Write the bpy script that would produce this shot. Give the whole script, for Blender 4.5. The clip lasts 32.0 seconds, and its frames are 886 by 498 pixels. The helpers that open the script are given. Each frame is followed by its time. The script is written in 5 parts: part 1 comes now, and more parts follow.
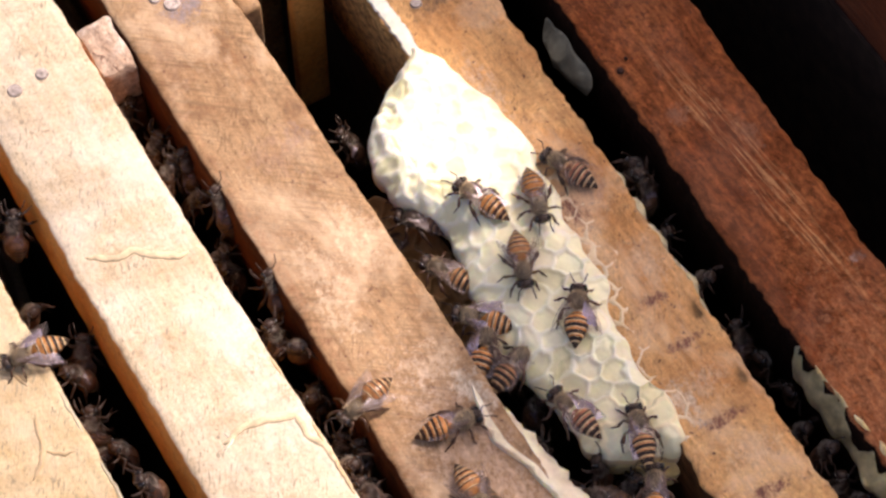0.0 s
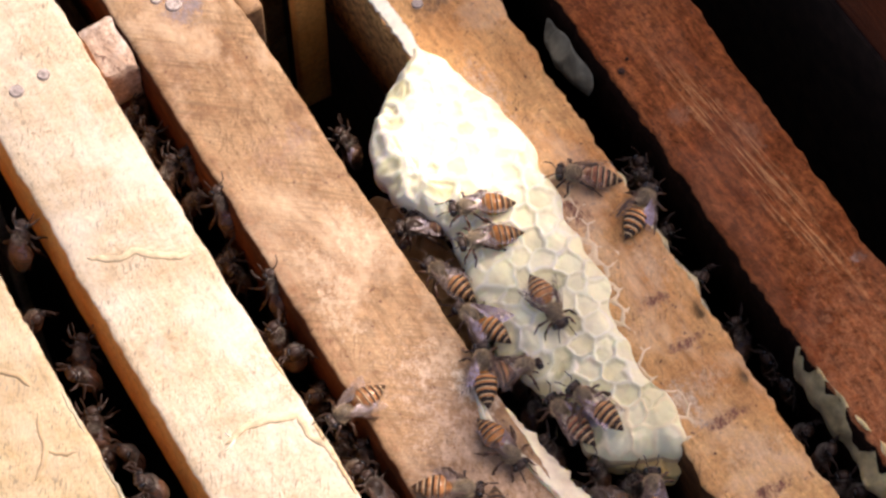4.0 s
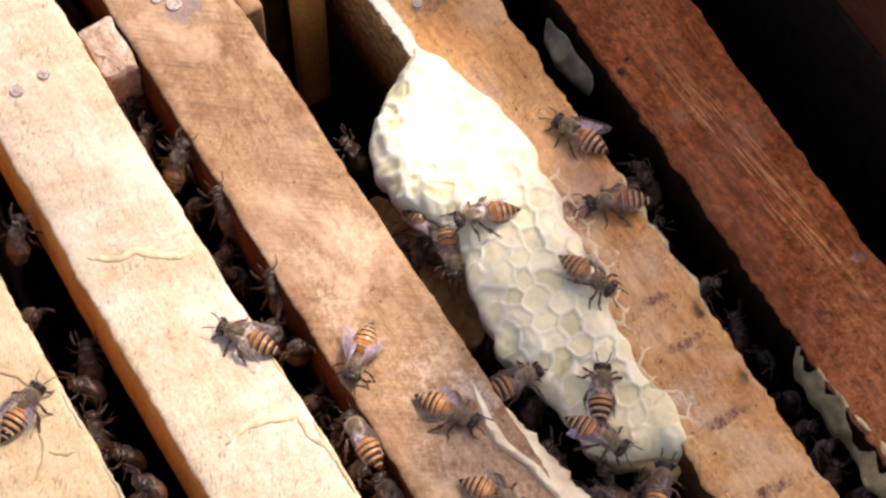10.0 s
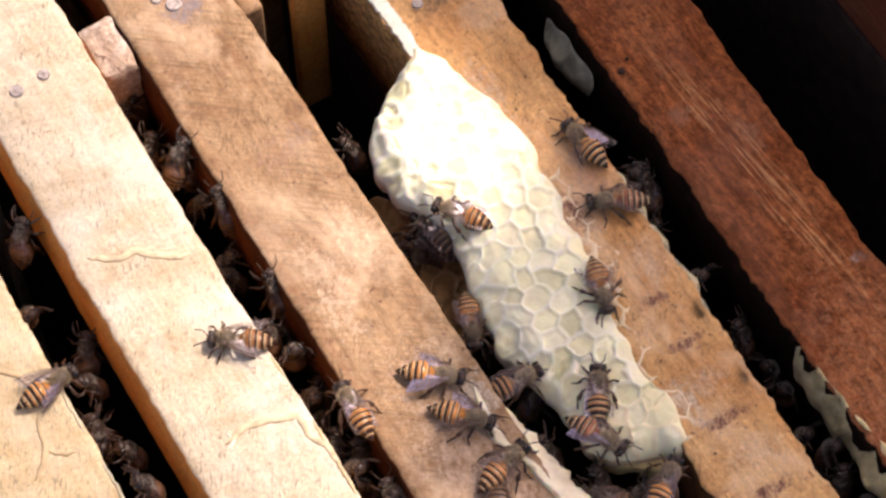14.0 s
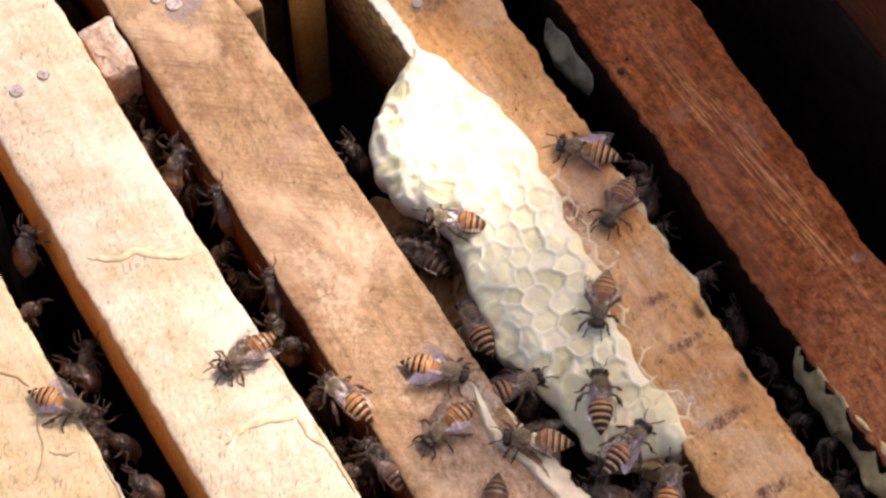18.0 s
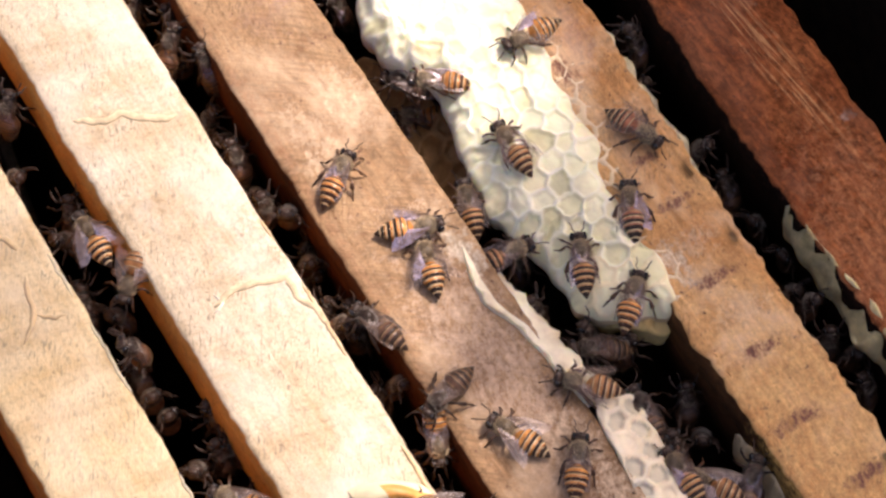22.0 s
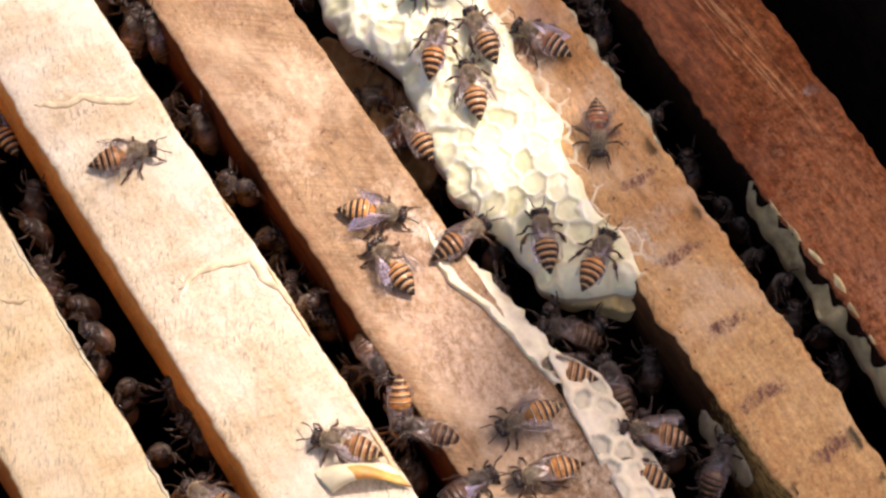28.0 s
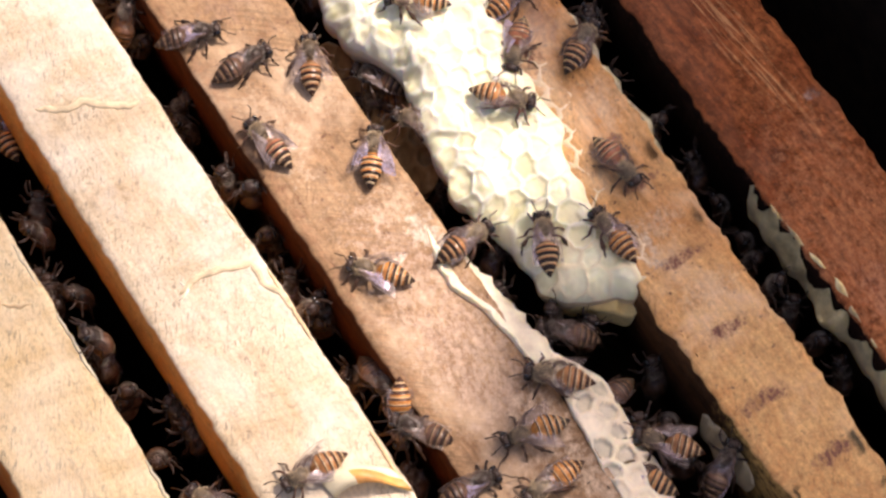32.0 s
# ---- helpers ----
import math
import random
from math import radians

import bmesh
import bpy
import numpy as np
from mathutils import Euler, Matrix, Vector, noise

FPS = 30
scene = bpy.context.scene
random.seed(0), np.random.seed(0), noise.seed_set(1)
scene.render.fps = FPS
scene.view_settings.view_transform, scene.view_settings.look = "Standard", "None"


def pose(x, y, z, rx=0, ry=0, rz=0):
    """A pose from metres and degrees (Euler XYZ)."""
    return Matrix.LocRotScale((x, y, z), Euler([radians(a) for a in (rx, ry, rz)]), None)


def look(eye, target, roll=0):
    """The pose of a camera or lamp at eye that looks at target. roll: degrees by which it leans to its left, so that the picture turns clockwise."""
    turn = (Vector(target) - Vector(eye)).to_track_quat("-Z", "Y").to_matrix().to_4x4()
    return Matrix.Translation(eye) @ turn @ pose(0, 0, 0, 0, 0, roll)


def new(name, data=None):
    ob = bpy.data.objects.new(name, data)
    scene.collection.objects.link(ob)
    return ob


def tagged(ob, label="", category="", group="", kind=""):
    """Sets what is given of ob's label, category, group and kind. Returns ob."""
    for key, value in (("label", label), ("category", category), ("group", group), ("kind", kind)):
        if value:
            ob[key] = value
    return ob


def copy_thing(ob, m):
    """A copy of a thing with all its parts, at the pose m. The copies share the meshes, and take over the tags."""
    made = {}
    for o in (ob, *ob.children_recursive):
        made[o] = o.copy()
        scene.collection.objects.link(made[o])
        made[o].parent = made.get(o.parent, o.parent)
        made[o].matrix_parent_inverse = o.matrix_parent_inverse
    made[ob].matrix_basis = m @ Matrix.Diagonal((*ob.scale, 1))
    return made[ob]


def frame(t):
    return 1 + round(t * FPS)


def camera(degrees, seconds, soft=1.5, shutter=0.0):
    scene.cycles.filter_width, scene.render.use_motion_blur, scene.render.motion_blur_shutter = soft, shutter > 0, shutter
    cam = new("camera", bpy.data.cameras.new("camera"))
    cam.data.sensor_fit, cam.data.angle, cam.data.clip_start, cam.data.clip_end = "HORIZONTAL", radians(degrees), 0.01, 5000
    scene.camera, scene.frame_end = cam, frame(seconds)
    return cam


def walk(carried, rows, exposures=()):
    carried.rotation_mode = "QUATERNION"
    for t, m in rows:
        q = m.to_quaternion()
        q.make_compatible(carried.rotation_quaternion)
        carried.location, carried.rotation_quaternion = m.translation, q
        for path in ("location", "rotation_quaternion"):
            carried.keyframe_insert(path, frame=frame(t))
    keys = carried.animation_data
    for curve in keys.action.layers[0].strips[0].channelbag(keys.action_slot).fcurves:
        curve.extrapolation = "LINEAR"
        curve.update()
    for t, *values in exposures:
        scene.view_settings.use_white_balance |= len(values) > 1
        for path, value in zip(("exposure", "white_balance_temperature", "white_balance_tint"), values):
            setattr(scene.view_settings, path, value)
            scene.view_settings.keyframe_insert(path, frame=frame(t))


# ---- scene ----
cam = camera(22, 32.0, soft=2.6)
walk(cam, [
    (0, look((-0.09667, -0.16484, 0.34126), (-0.00010, -0.00066, 0.00095), 0.07)),
    (1, look((-0.09679, -0.16555, 0.34114), (-0.00020, -0.00067, 0.00116), -0.02)),
    (3, look((-0.09669, -0.16472, 0.34177), (-0.00038, -0.00065, 0.00132), 0.02)),
    (19, look((-0.09669, -0.16472, 0.34177), (-0.00038, -0.00065, 0.00132), 0.02)),
    (20, look((-0.09625, -0.16517, 0.34175), (-0.00001, -0.00060, 0.00152), -0.04)),
    (20.5, look((-0.09641, -0.16508, 0.34135), (0.00015, -0.00033, 0.00131), 0.06)),
    (20.6, look((-0.09651, -0.16522, 0.34119), (-0.00021, -0.00094, 0.00084), 0.07)),
    (21, look((-0.09791, -0.16709, 0.33902), (-0.00507, -0.00905, -0.00522), 0.13)),
    (21.5, look((-0.09689, -0.16639, 0.33957), (-0.00859, -0.01549, -0.00904), 0.02)),
    (22, look((-0.09651, -0.16485, 0.33999), (-0.00902, -0.01919, -0.01105), 0.20)),
    (22.5, look((-0.09666, -0.16422, 0.34018), (-0.00920, -0.02109, -0.01190), 0.62)),
    (23, look((-0.09477, -0.16640, 0.33964), (-0.00682, -0.02330, -0.01233), 0.13)),
    (23.5, look((-0.09582, -0.16589, 0.33928), (-0.00613, -0.02487, -0.01310), 0.88)),
    (24, look((-0.09348, -0.16368, 0.34099), (-0.00592, -0.02593, -0.01321), 0.79)),
    (24.5, look((-0.09560, -0.16563, 0.33936), (-0.00552, -0.02611, -0.01352), 1.19)),
    (25.3, look((-0.09537, -0.16420, 0.34022), (-0.00555, -0.02622, -0.01333), 1.35)),
    (28, look((-0.09534, -0.16445, 0.34021), (-0.00542, -0.02498, -0.01273), 1.14)),
    (30, look((-0.09565, -0.16454, 0.34004), (-0.00523, -0.02448, -0.01253), 1.17)),
    (32, look((-0.09719, -0.16505, 0.33923), (-0.00514, -0.02423, -0.01261), 1.44)),
], exposures=[(0.0, 0.98, 7300, 25), (32.0, 0.98, 7300, 25)])

# ---- daylight ----
SUN_EL, SUN_AZ = radians(58), radians(8)          # azimuth counted from +x towards +y
SUN_DIR = Vector((math.cos(SUN_EL) * math.cos(SUN_AZ), math.cos(SUN_EL) * math.sin(SUN_AZ), math.sin(SUN_EL)))
world = bpy.data.worlds.new("daylight")
world.use_nodes = True
scene.world = world
sky = world.node_tree.nodes.new("ShaderNodeTexSky")
sky.sky_type = "NISHITA"
sky.sun_disc = False
sky.air_density, sky.dust_density, sky.ozone_density = 0.8, 4.0, 0.3
sky.sun_elevation = SUN_EL
sky.sun_rotation = radians(90) - SUN_AZ
background = world.node_tree.nodes["Background"]
background.inputs["Strength"].default_value = 0.10
world.node_tree.links.new(sky.outputs[0], background.inputs["Color"])
sun_data = bpy.data.lights.new("sun", "SUN")
sun_data.energy, sun_data.angle, sun_data.color = 2.65, radians(0.6), (1.0, 0.965, 0.90)
sun = new("sun", sun_data)
sun.matrix_world = look(SUN_DIR * 3, (0, 0, 0))

# ---- materials ----
MM = 0.001


def material(name):
    m = bpy.data.materials.new(name)
    m.use_nodes = True
    nodes = m.node_tree.nodes
    return m, nodes, m.node_tree.links, nodes["Principled BSDF"]


def coords(nodes, links, scale, turn=0.0):
    """Object coordinates, turned about z by so many degrees and then scaled along each axis."""
    c = nodes.new("ShaderNodeTexCoord")
    mp = nodes.new("ShaderNodeMapping")
    mp.vector_type = "TEXTURE"
    mp.inputs["Rotation"].default_value = (0, 0, radians(turn))
    mp.inputs["Scale"].default_value = tuple(1 / s for s in scale)
    links.new(c.outputs["Object"], mp.inputs["Vector"])
    return mp.outputs[0]


def noise_node(nodes, links, vec, scale, detail=4.0, rough=0.55, distortion=0.0):
    n = nodes.new("ShaderNodeTexNoise")
    n.inputs["Scale"].default_value = scale
    n.inputs["Detail"].default_value = detail
    n.inputs["Roughness"].default_value = rough
    n.inputs["Distortion"].default_value = distortion
    links.new(vec, n.inputs["Vector"])
    return n.outputs["Fac"]


def ramp(nodes, links, fac, stops):
    r = nodes.new("ShaderNodeValToRGB")
    el = r.color_ramp.elements
    while len(el) < len(stops):
        el.new(0.5)
    for e, (p, c) in zip(el, stops):
        e.position = p
        e.color = (*c, 1) if len(c) == 3 else c
    links.new(fac, r.inputs["Fac"])
    return r.outputs["Color"]


def grey(v):
    return (v, v, v)


def mix(nodes, links, fac, a, b, mode="MIX"):
    n = nodes.new("ShaderNodeMix")
    n.data_type, n.blend_type = "RGBA", mode
    for value, socket in ((fac, n.inputs[0]), (a, n.inputs[6]), (b, n.inputs[7])):
        if isinstance(value, (int, float)):
            socket.default_value = value
        elif isinstance(value, tuple):
            socket.default_value = (*value, 1)
        else:
            links.new(value, socket)
    return n.outputs[2]


def bump(nodes, links, bsdf, height, strength, distance):
    b = nodes.new("ShaderNodeBump")
    b.inputs["Strength"].default_value = strength
    b.inputs["Distance"].default_value = distance
    links.new(height, b.inputs["Height"])
    links.new(b.outputs[0], bsdf.inputs["Normal"])


def blot(nodes, links, x, y, rx, ry, turn, ragged=1.5):
    """A ragged spot's mask, for stains and painted light: 1 inside the ellipse at x, y with those half-widths, in mm,
    turned by so many degrees, and 0 outside.
    """
    c = nodes.new("ShaderNodeTexCoord")
    mp = nodes.new("ShaderNodeMapping")
    mp.vector_type = "TEXTURE"
    mp.inputs["Location"].default_value = (x * MM, y * MM, 0)
    mp.inputs["Rotation"].default_value = (0, 0, radians(turn))
    mp.inputs["Scale"].default_value = (2 * rx * MM, 2 * ry * MM, 1)
    links.new(c.outputs["Object"], mp.inputs["Vector"])
    size = nodes.new("ShaderNodeVectorMath")
    size.operation = "LENGTH"
    links.new(mp.outputs[0], size.inputs[0])
    edge = noise_node(nodes, links, coords(nodes, links, (1, 1, 1)), 520, 6, 0.75)
    add = nodes.new("ShaderNodeMath")
    add.operation = "MULTIPLY_ADD"
    links.new(edge, add.inputs[0])
    add.inputs[1].default_value = ragged
    links.new(size.outputs["Value"], add.inputs[2])
    half = nodes.new("ShaderNodeMath")
    half.operation = "MULTIPLY"
    half.inputs[1].default_value = 0.5
    links.new(add.outputs[0], half.inputs[0])
    return ramp(nodes, links, half.outputs[0], [(0.14 + 0.24 * ragged, grey(1.0)), (0.24 + 0.25 * ragged, grey(0.0))])


def wood(name, light, dark, wax=0.0, bands=0.0, specks=0.0, ticks=0.35, tick_turn=-30, scratch=0.0, waxcol=(0.80, 0.75, 0.68), bandcol=(0.17, 0.065, 0.025), streaks=0.3, spec=0.3, mottle=0.3, lines=0.0, crumb=0.0, rings=0.0, spots=()):
    """Sawn bar wood, grain along y, with short tick marks, scratches, wax smears, propolis bands, dark specks, and
    spots at given places: stains, and broad tones that paint light or shade.
    """
    m, n, l, b = material(name)
    grain = noise_node(n, l, coords(n, l, (900, 50, 900)), 1.0, 6, 0.65, 0.6)
    col = ramp(n, l, grain, [(0.3, dark), (0.7, light)])
    c1 = coords(n, l, (1, 1, 1))
    broad = noise_node(n, l, c1, 55, 5, 0.62, 0.8)
    col = mix(n, l, ramp(n, l, broad, [(0.32, grey(0.0)), (0.72, grey(0.75))]), col, tuple(0.62 * q + 0.38 * w for q, w in zip(dark, light)), "MULTIPLY")
    if rings:
        ring = noise_node(n, l, coords(n, l, (22, 150, 22), -14), 1.0, 3, 0.6, 0.5)
        col = mix(n, l, rings, col, ramp(n, l, ring, [(0.36, (0.70, 0.58, 0.42)), (0.5, (0.95, 0.92, 0.86)), (0.62, (1.06, 1.06, 1.04))]), "MULTIPLY")
    fleck = noise_node(n, l, c1, 1300, 4, 0.7)
    col = mix(n, l, 0.55, col, ramp(n, l, fleck, [(0.35, grey(0.55)), (0.5, grey(0.95)), (0.65, grey(1.0))]), "MULTIPLY")
    streak = noise_node(n, l, coords(n, l, (2600, 120, 2600)), 1.0, 3, 0.6)
    col = mix(n, l, ramp(n, l, streak, [(0.52, grey(0.0)), (0.7, grey(streaks))]), col, tuple(0.35 * q for q in dark))
    smear = noise_node(n, l, coords(n, l, (620, 240, 620), 3), 1.0, 6, 0.8, 0.6)
    col = mix(n, l, mottle, col, ramp(n, l, smear, [(0.34, grey(0.30)), (0.5, grey(0.85)), (0.62, grey(1.0)), (0.72, grey(1.5))]), "MULTIPLY")
    tick = noise_node(n, l, coords(n, l, (2300, 480, 2300), tick_turn), 1.0, 2, 0.5)
    patch = noise_node(n, l, c1, 90, 3, 0.6)
    k = mix(n, l, 1.0, ramp(n, l, tick, [(0.57, grey(0.0)), (0.66, grey(ticks * 1.8))]), ramp(n, l, patch, [(0.42, grey(0.15)), (0.62, grey(1.0))]), "MULTIPLY")
    col = mix(n, l, k, col, tuple(0.4 * d for d in dark))
    height = mix(n, l, 0.5, grain, tick)
    if crumb:
        cr = noise_node(n, l, coords(n, l, (1, 0.6, 1), 8), 620, 6, 0.82, 0.4)
        col = mix(n, l, crumb, col, ramp(n, l, cr, [(0.36, grey(0.22)), (0.48, grey(0.8)), (0.58, grey(1.15)), (0.68, grey(1.9))]), "MULTIPLY")
        height = mix(n, l, 0.6, height, cr)
    if lines:
        ln = noise_node(n, l, coords(n, l, (1500, 60, 1500), 4), 1.0, 4, 0.7, 0.5)
        k = mix(n, l, 1.0, ramp(n, l, ln, [(0.50, grey(0)), (0.60, grey(lines))]), blot(n, l, 55.5, -14, 4.0, 36, 3, 0.7), "MULTIPLY")
        col = mix(n, l, k, col, (0.62, 0.33, 0.15))
        height = mix(n, l, 0.5, height, ln)
    if scratch:
        sc = noise_node(n, l, coords(n, l, (70, 1600, 70), -38), 1.0, 3, 0.6, 0.2)
        sp = noise_node(n, l, c1, 45, 2, 0.5)
        k = mix(n, l, 1.0, ramp(n, l, sc, [(0.51, grey(0)), (0.58, grey(scratch))]), ramp(n, l, sp, [(0.40, grey(0.1)), (0.58, grey(1))]), "MULTIPLY")
        col = mix(n, l, k, col, tuple(0.5 * d for d in dark))
        height = mix(n, l, 0.5, height, sc)
    if bands:
        band = noise_node(n, l, coords(n, l, (55, 190, 55), -6), 1.0, 4, 0.7, 0.3)
        fine = noise_node(n, l, c1, 900, 3, 0.7)
        k = mix(n, l, 1.0, ramp(n, l, band, [(0.52, grey(0)), (0.60, grey(bands))]), ramp(n, l, fine, [(0.36, grey(0.2)), (0.58, grey(1))]), "MULTIPLY")
        col = mix(n, l, k, col, bandcol)
    if specks:
        sp = noise_node(n, l, c1, 800, 2, 0.5)
        col = mix(n, l, ramp(n, l, sp, [(0.66, grey(0)), (0.72, grey(specks))]), col, (0.08, 0.03, 0.018))
    if wax:
        w1 = noise_node(n, l, coords(n, l, (60, 40, 60)), 1.0, 7, 0.66, 0.3)
        k = ramp(n, l, w1, [(0.49, grey(0)), (0.64, grey(wax))])
        col = mix(n, l, k, col, waxcol)
    if spots:
        dust = noise_node(n, l, coords(n, l, (1, 0.45, 1), -20), 850, 4, 0.75)
        gaps = ramp(n, l, dust, [(0.38, grey(0.12)), (0.56, grey(1.0))])
        shade = mix(n, l, 0.8, ramp(n, l, fleck, [(0.3, grey(0.6)), (0.7, grey(1.15))]), ramp(n, l, grain, [(0.3, grey(0.72)), (0.7, grey(1.1))]), "MULTIPLY")
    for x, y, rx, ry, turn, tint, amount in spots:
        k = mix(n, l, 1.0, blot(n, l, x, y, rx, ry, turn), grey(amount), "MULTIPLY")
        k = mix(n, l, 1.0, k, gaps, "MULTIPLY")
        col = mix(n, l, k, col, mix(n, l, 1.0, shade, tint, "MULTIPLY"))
    l.new(col, b.inputs["Base Color"])
    b.inputs["Roughness"].default_value = 0.6
    b.inputs["Specular IOR Level"].default_value = spec
    bump(n, l, b, height, 0.8, 0.0003)
    return m


DULL_TONES = [(0.0, (0.55, 0.50, 0.48)), (0.5, (0.95, 0.92, 0.9)), (1.0, (1.0, 1.0, 1.0))]
WAX_TONES = [(0.0, (0.62, 0.62, 0.48)), (0.2, (0.82, 0.82, 0.70)), (0.4, (1.0, 0.98, 0.90)), (0.7, (1.0, 1.0, 1.0)), (1.0, (1.0, 0.97, 0.86))]


def plain(name, col, rough=0.5, var=0.25, scale=400, bumped=0.3, spec=0.5, sss=0.0, metal=0.0, vary=0.0, tones=DULL_TONES):
    m, n, l, b = material(name)
    f = noise_node(n, l, coords(n, l, (1, 1, 1)), scale, 4, 0.6)
    c = ramp(n, l, f, [(0.3, tuple(x * (1 - var) for x in col)), (0.7, tuple(min(1, x * (1 + var)) for x in col))])
    if vary:
        info = n.new("ShaderNodeObjectInfo")
        c = mix(n, l, float(vary), c, ramp(n, l, info.outputs["Random"], tones), "MULTIPLY")
    l.new(c, b.inputs["Base Color"])
    b.inputs["Roughness"].default_value = rough
    b.inputs["Specular IOR Level"].default_value = spec
    b.inputs["Metallic"].default_value = metal
    if sss:
        b.inputs["Subsurface Weight"].default_value = sss
        b.inputs["Subsurface Radius"].default_value = (1.0, 0.75, 0.4)
        b.inputs["Subsurface Scale"].default_value = 0.0016
    if bumped:
        bump(n, l, b, f, bumped, 0.0002)
    return m


WAX_STAIN, PINK_STAIN, PURPLE_STAIN = (0.80, 0.75, 0.61), (0.72, 0.54, 0.365), (0.21, 0.085, 0.055)
PINE = wood("pine", (0.82, 0.74, 0.59), (0.71, 0.59, 0.42), wax=0.45, waxcol=(0.81, 0.75, 0.645), specks=0.4, ticks=0.55, streaks=0.15, rings=0.45, crumb=0.2, spots=(
    (-43, 29, 7.5, 3.0, -22, WAX_STAIN, 0.4), (-38, 23.5, 4, 1.8, -20, WAX_STAIN, 0.35), (-38, -3, 3.2, 9, 12, WAX_STAIN, 0.7), (-42, -9, 6, 2.4, -10, WAX_STAIN, 0.5), (-37, -16, 2.4, 7, 0, WAX_STAIN, 0.6),
    (-42, -58, 6, 5, 0, (0.66, 0.50, 0.36), 0.5), (-46, 44, 8, 3, -14, (0.55, 0.38, 0.20), 0.35)))
PINE_GOLD = wood("golden_pine", (0.88, 0.765, 0.53), (0.78, 0.63, 0.40), wax=0.4, waxcol=(0.87, 0.76, 0.56), specks=0.3, ticks=0.6, streaks=0.15, rings=0.5)
PINE_WORN = wood("worn_pine", (0.52, 0.345, 0.19), (0.36, 0.21, 0.10), wax=0.5, waxcol=(0.70, 0.52, 0.345), specks=0.8, bands=0.3, scratch=1.0, mottle=0.6, streaks=0.25, ticks=0.5, crumb=0.3, spots=(
    (-15.5, 67.5, 4.5, 4, 0, (0.24, 0.20, 0.21), 0.85), (-16.5, 68.5, 1.6, 1.3, 0, (0.78, 0.76, 0.80), 0.8), (-15.5, 31, 5.5, 6, 20, (0.36, 0.22, 0.15), 0.45), (-10.5, 33, 3, 3, 0, (0.30, 0.20, 0.16), 0.5),
    (-12, 10, 5, 8, 10, PINK_STAIN, 0.55), (-20, 6, 4, 9, 12, PINK_STAIN, 0.5), (-12, -18, 6, 4, 0, PINK_STAIN, 0.55), (-22, -2, 3, 6, 8, PINK_STAIN, 0.5), (-9, -26, 3, 6, 10, WAX_STAIN, 0.6),
    (-15, -46, 9, 36, 3, (0.68, 0.50, 0.37), 0.55), (-12, -64, 6, 8, 10, PINK_STAIN, 0.7), (-9.5, -76, 3.5, 9, 4, PINK_STAIN, 0.8), (-25.8, 0, 1.2, 60, 0, (0.33, 0.16, 0.08), 0.45), (-23, 58, 2.5, 8, 0, (0.30, 0.17, 0.10), 0.5)))
PINE_TAN = wood("tan_pine", (0.82, 0.50, 0.215), (0.60, 0.33, 0.12), wax=0.5, specks=0.9, bands=0.35, streaks=0.25, waxcol=(0.80, 0.60, 0.40), bandcol=(0.30, 0.12, 0.04), mottle=0.5, ticks=0.5, crumb=0.25, spots=(
    # The first, broad spot paints stronger light on the near end.
    (24, -85, 14, 36, 0, (0.86, 0.54, 0.22), 0.5), (23.8, -51.2, 6.2, 1.5, -2, PURPLE_STAIN, 1.0), (23.2, -65.6, 4.6, 1.6, 3, PURPLE_STAIN, 1.0), (21, -78.8, 5.2, 1.7, 3, PURPLE_STAIN, 1.0), (26, -36.2, 4.5, 1.2, 0, PURPLE_STAIN, 1.0), (25.8, -26.6, 3.6, 1.2, 0, PURPLE_STAIN, 1.0),
    (26, -92, 5, 1.6, 4, PURPLE_STAIN, 1.0), (23.7, 45.5, 4.5, 3, 10, (0.16, 0.09, 0.05), 0.8), (29, 0, 3.5, 7, 0, (0.36, 0.22, 0.17), 0.5), (23, -5, 3.0, 5, 10, PURPLE_STAIN, 1.0), (23, 24, 3.4, 9, 0, (0.72, 0.55, 0.40), 0.5),
    (24, -44, 6, 3, 0, PINK_STAIN, 0.45), (25, -58, 6, 3, 0, PINK_STAIN, 0.4), (20, -46, 2.5, 6, 5, WAX_STAIN, 0.45), (29, -20, 3, 6, 0, PINK_STAIN, 0.4)))
STAINED = wood("red_brown_wood", (0.47, 0.165, 0.055), (0.21, 0.064, 0.022), specks=0.9, wax=0.15, waxcol=(0.42, 0.21, 0.13), ticks=0.4, tick_turn=12, streaks=0.2, spec=0.05, mottle=0.6, lines=0.6, crumb=0.85, spots=(
    (50, 2, 3.0, 2.6, 0, (0.36, 0.19, 0.12), 0.5), (58.5, -7, 2.4, 4.5, 8, (0.34, 0.18, 0.11), 0.45), (60.7, -37.4, 1.7, 1.2, 0, (0.30, 0.24, 0.22), 0.9), (60.7, -37.4, 0.7, 0.5, 0, (0.06, 0.04, 0.03), 0.9), (46.1, 15.2, 1.2, 1.4, 0, (0.05, 0.025, 0.018), 0.8),
    # Broad spots at y 52 and -72 paint far shade and near light.
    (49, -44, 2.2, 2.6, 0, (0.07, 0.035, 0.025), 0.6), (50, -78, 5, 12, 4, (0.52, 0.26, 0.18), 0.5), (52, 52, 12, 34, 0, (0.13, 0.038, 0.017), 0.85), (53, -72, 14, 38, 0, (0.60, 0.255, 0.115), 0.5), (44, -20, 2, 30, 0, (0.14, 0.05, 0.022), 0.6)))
ORANGE_WOOD = wood("orange_wood", (0.86, 0.47, 0.13), (0.70, 0.34, 0.08), specks=0.4, ticks=0.3, streaks=0.2)
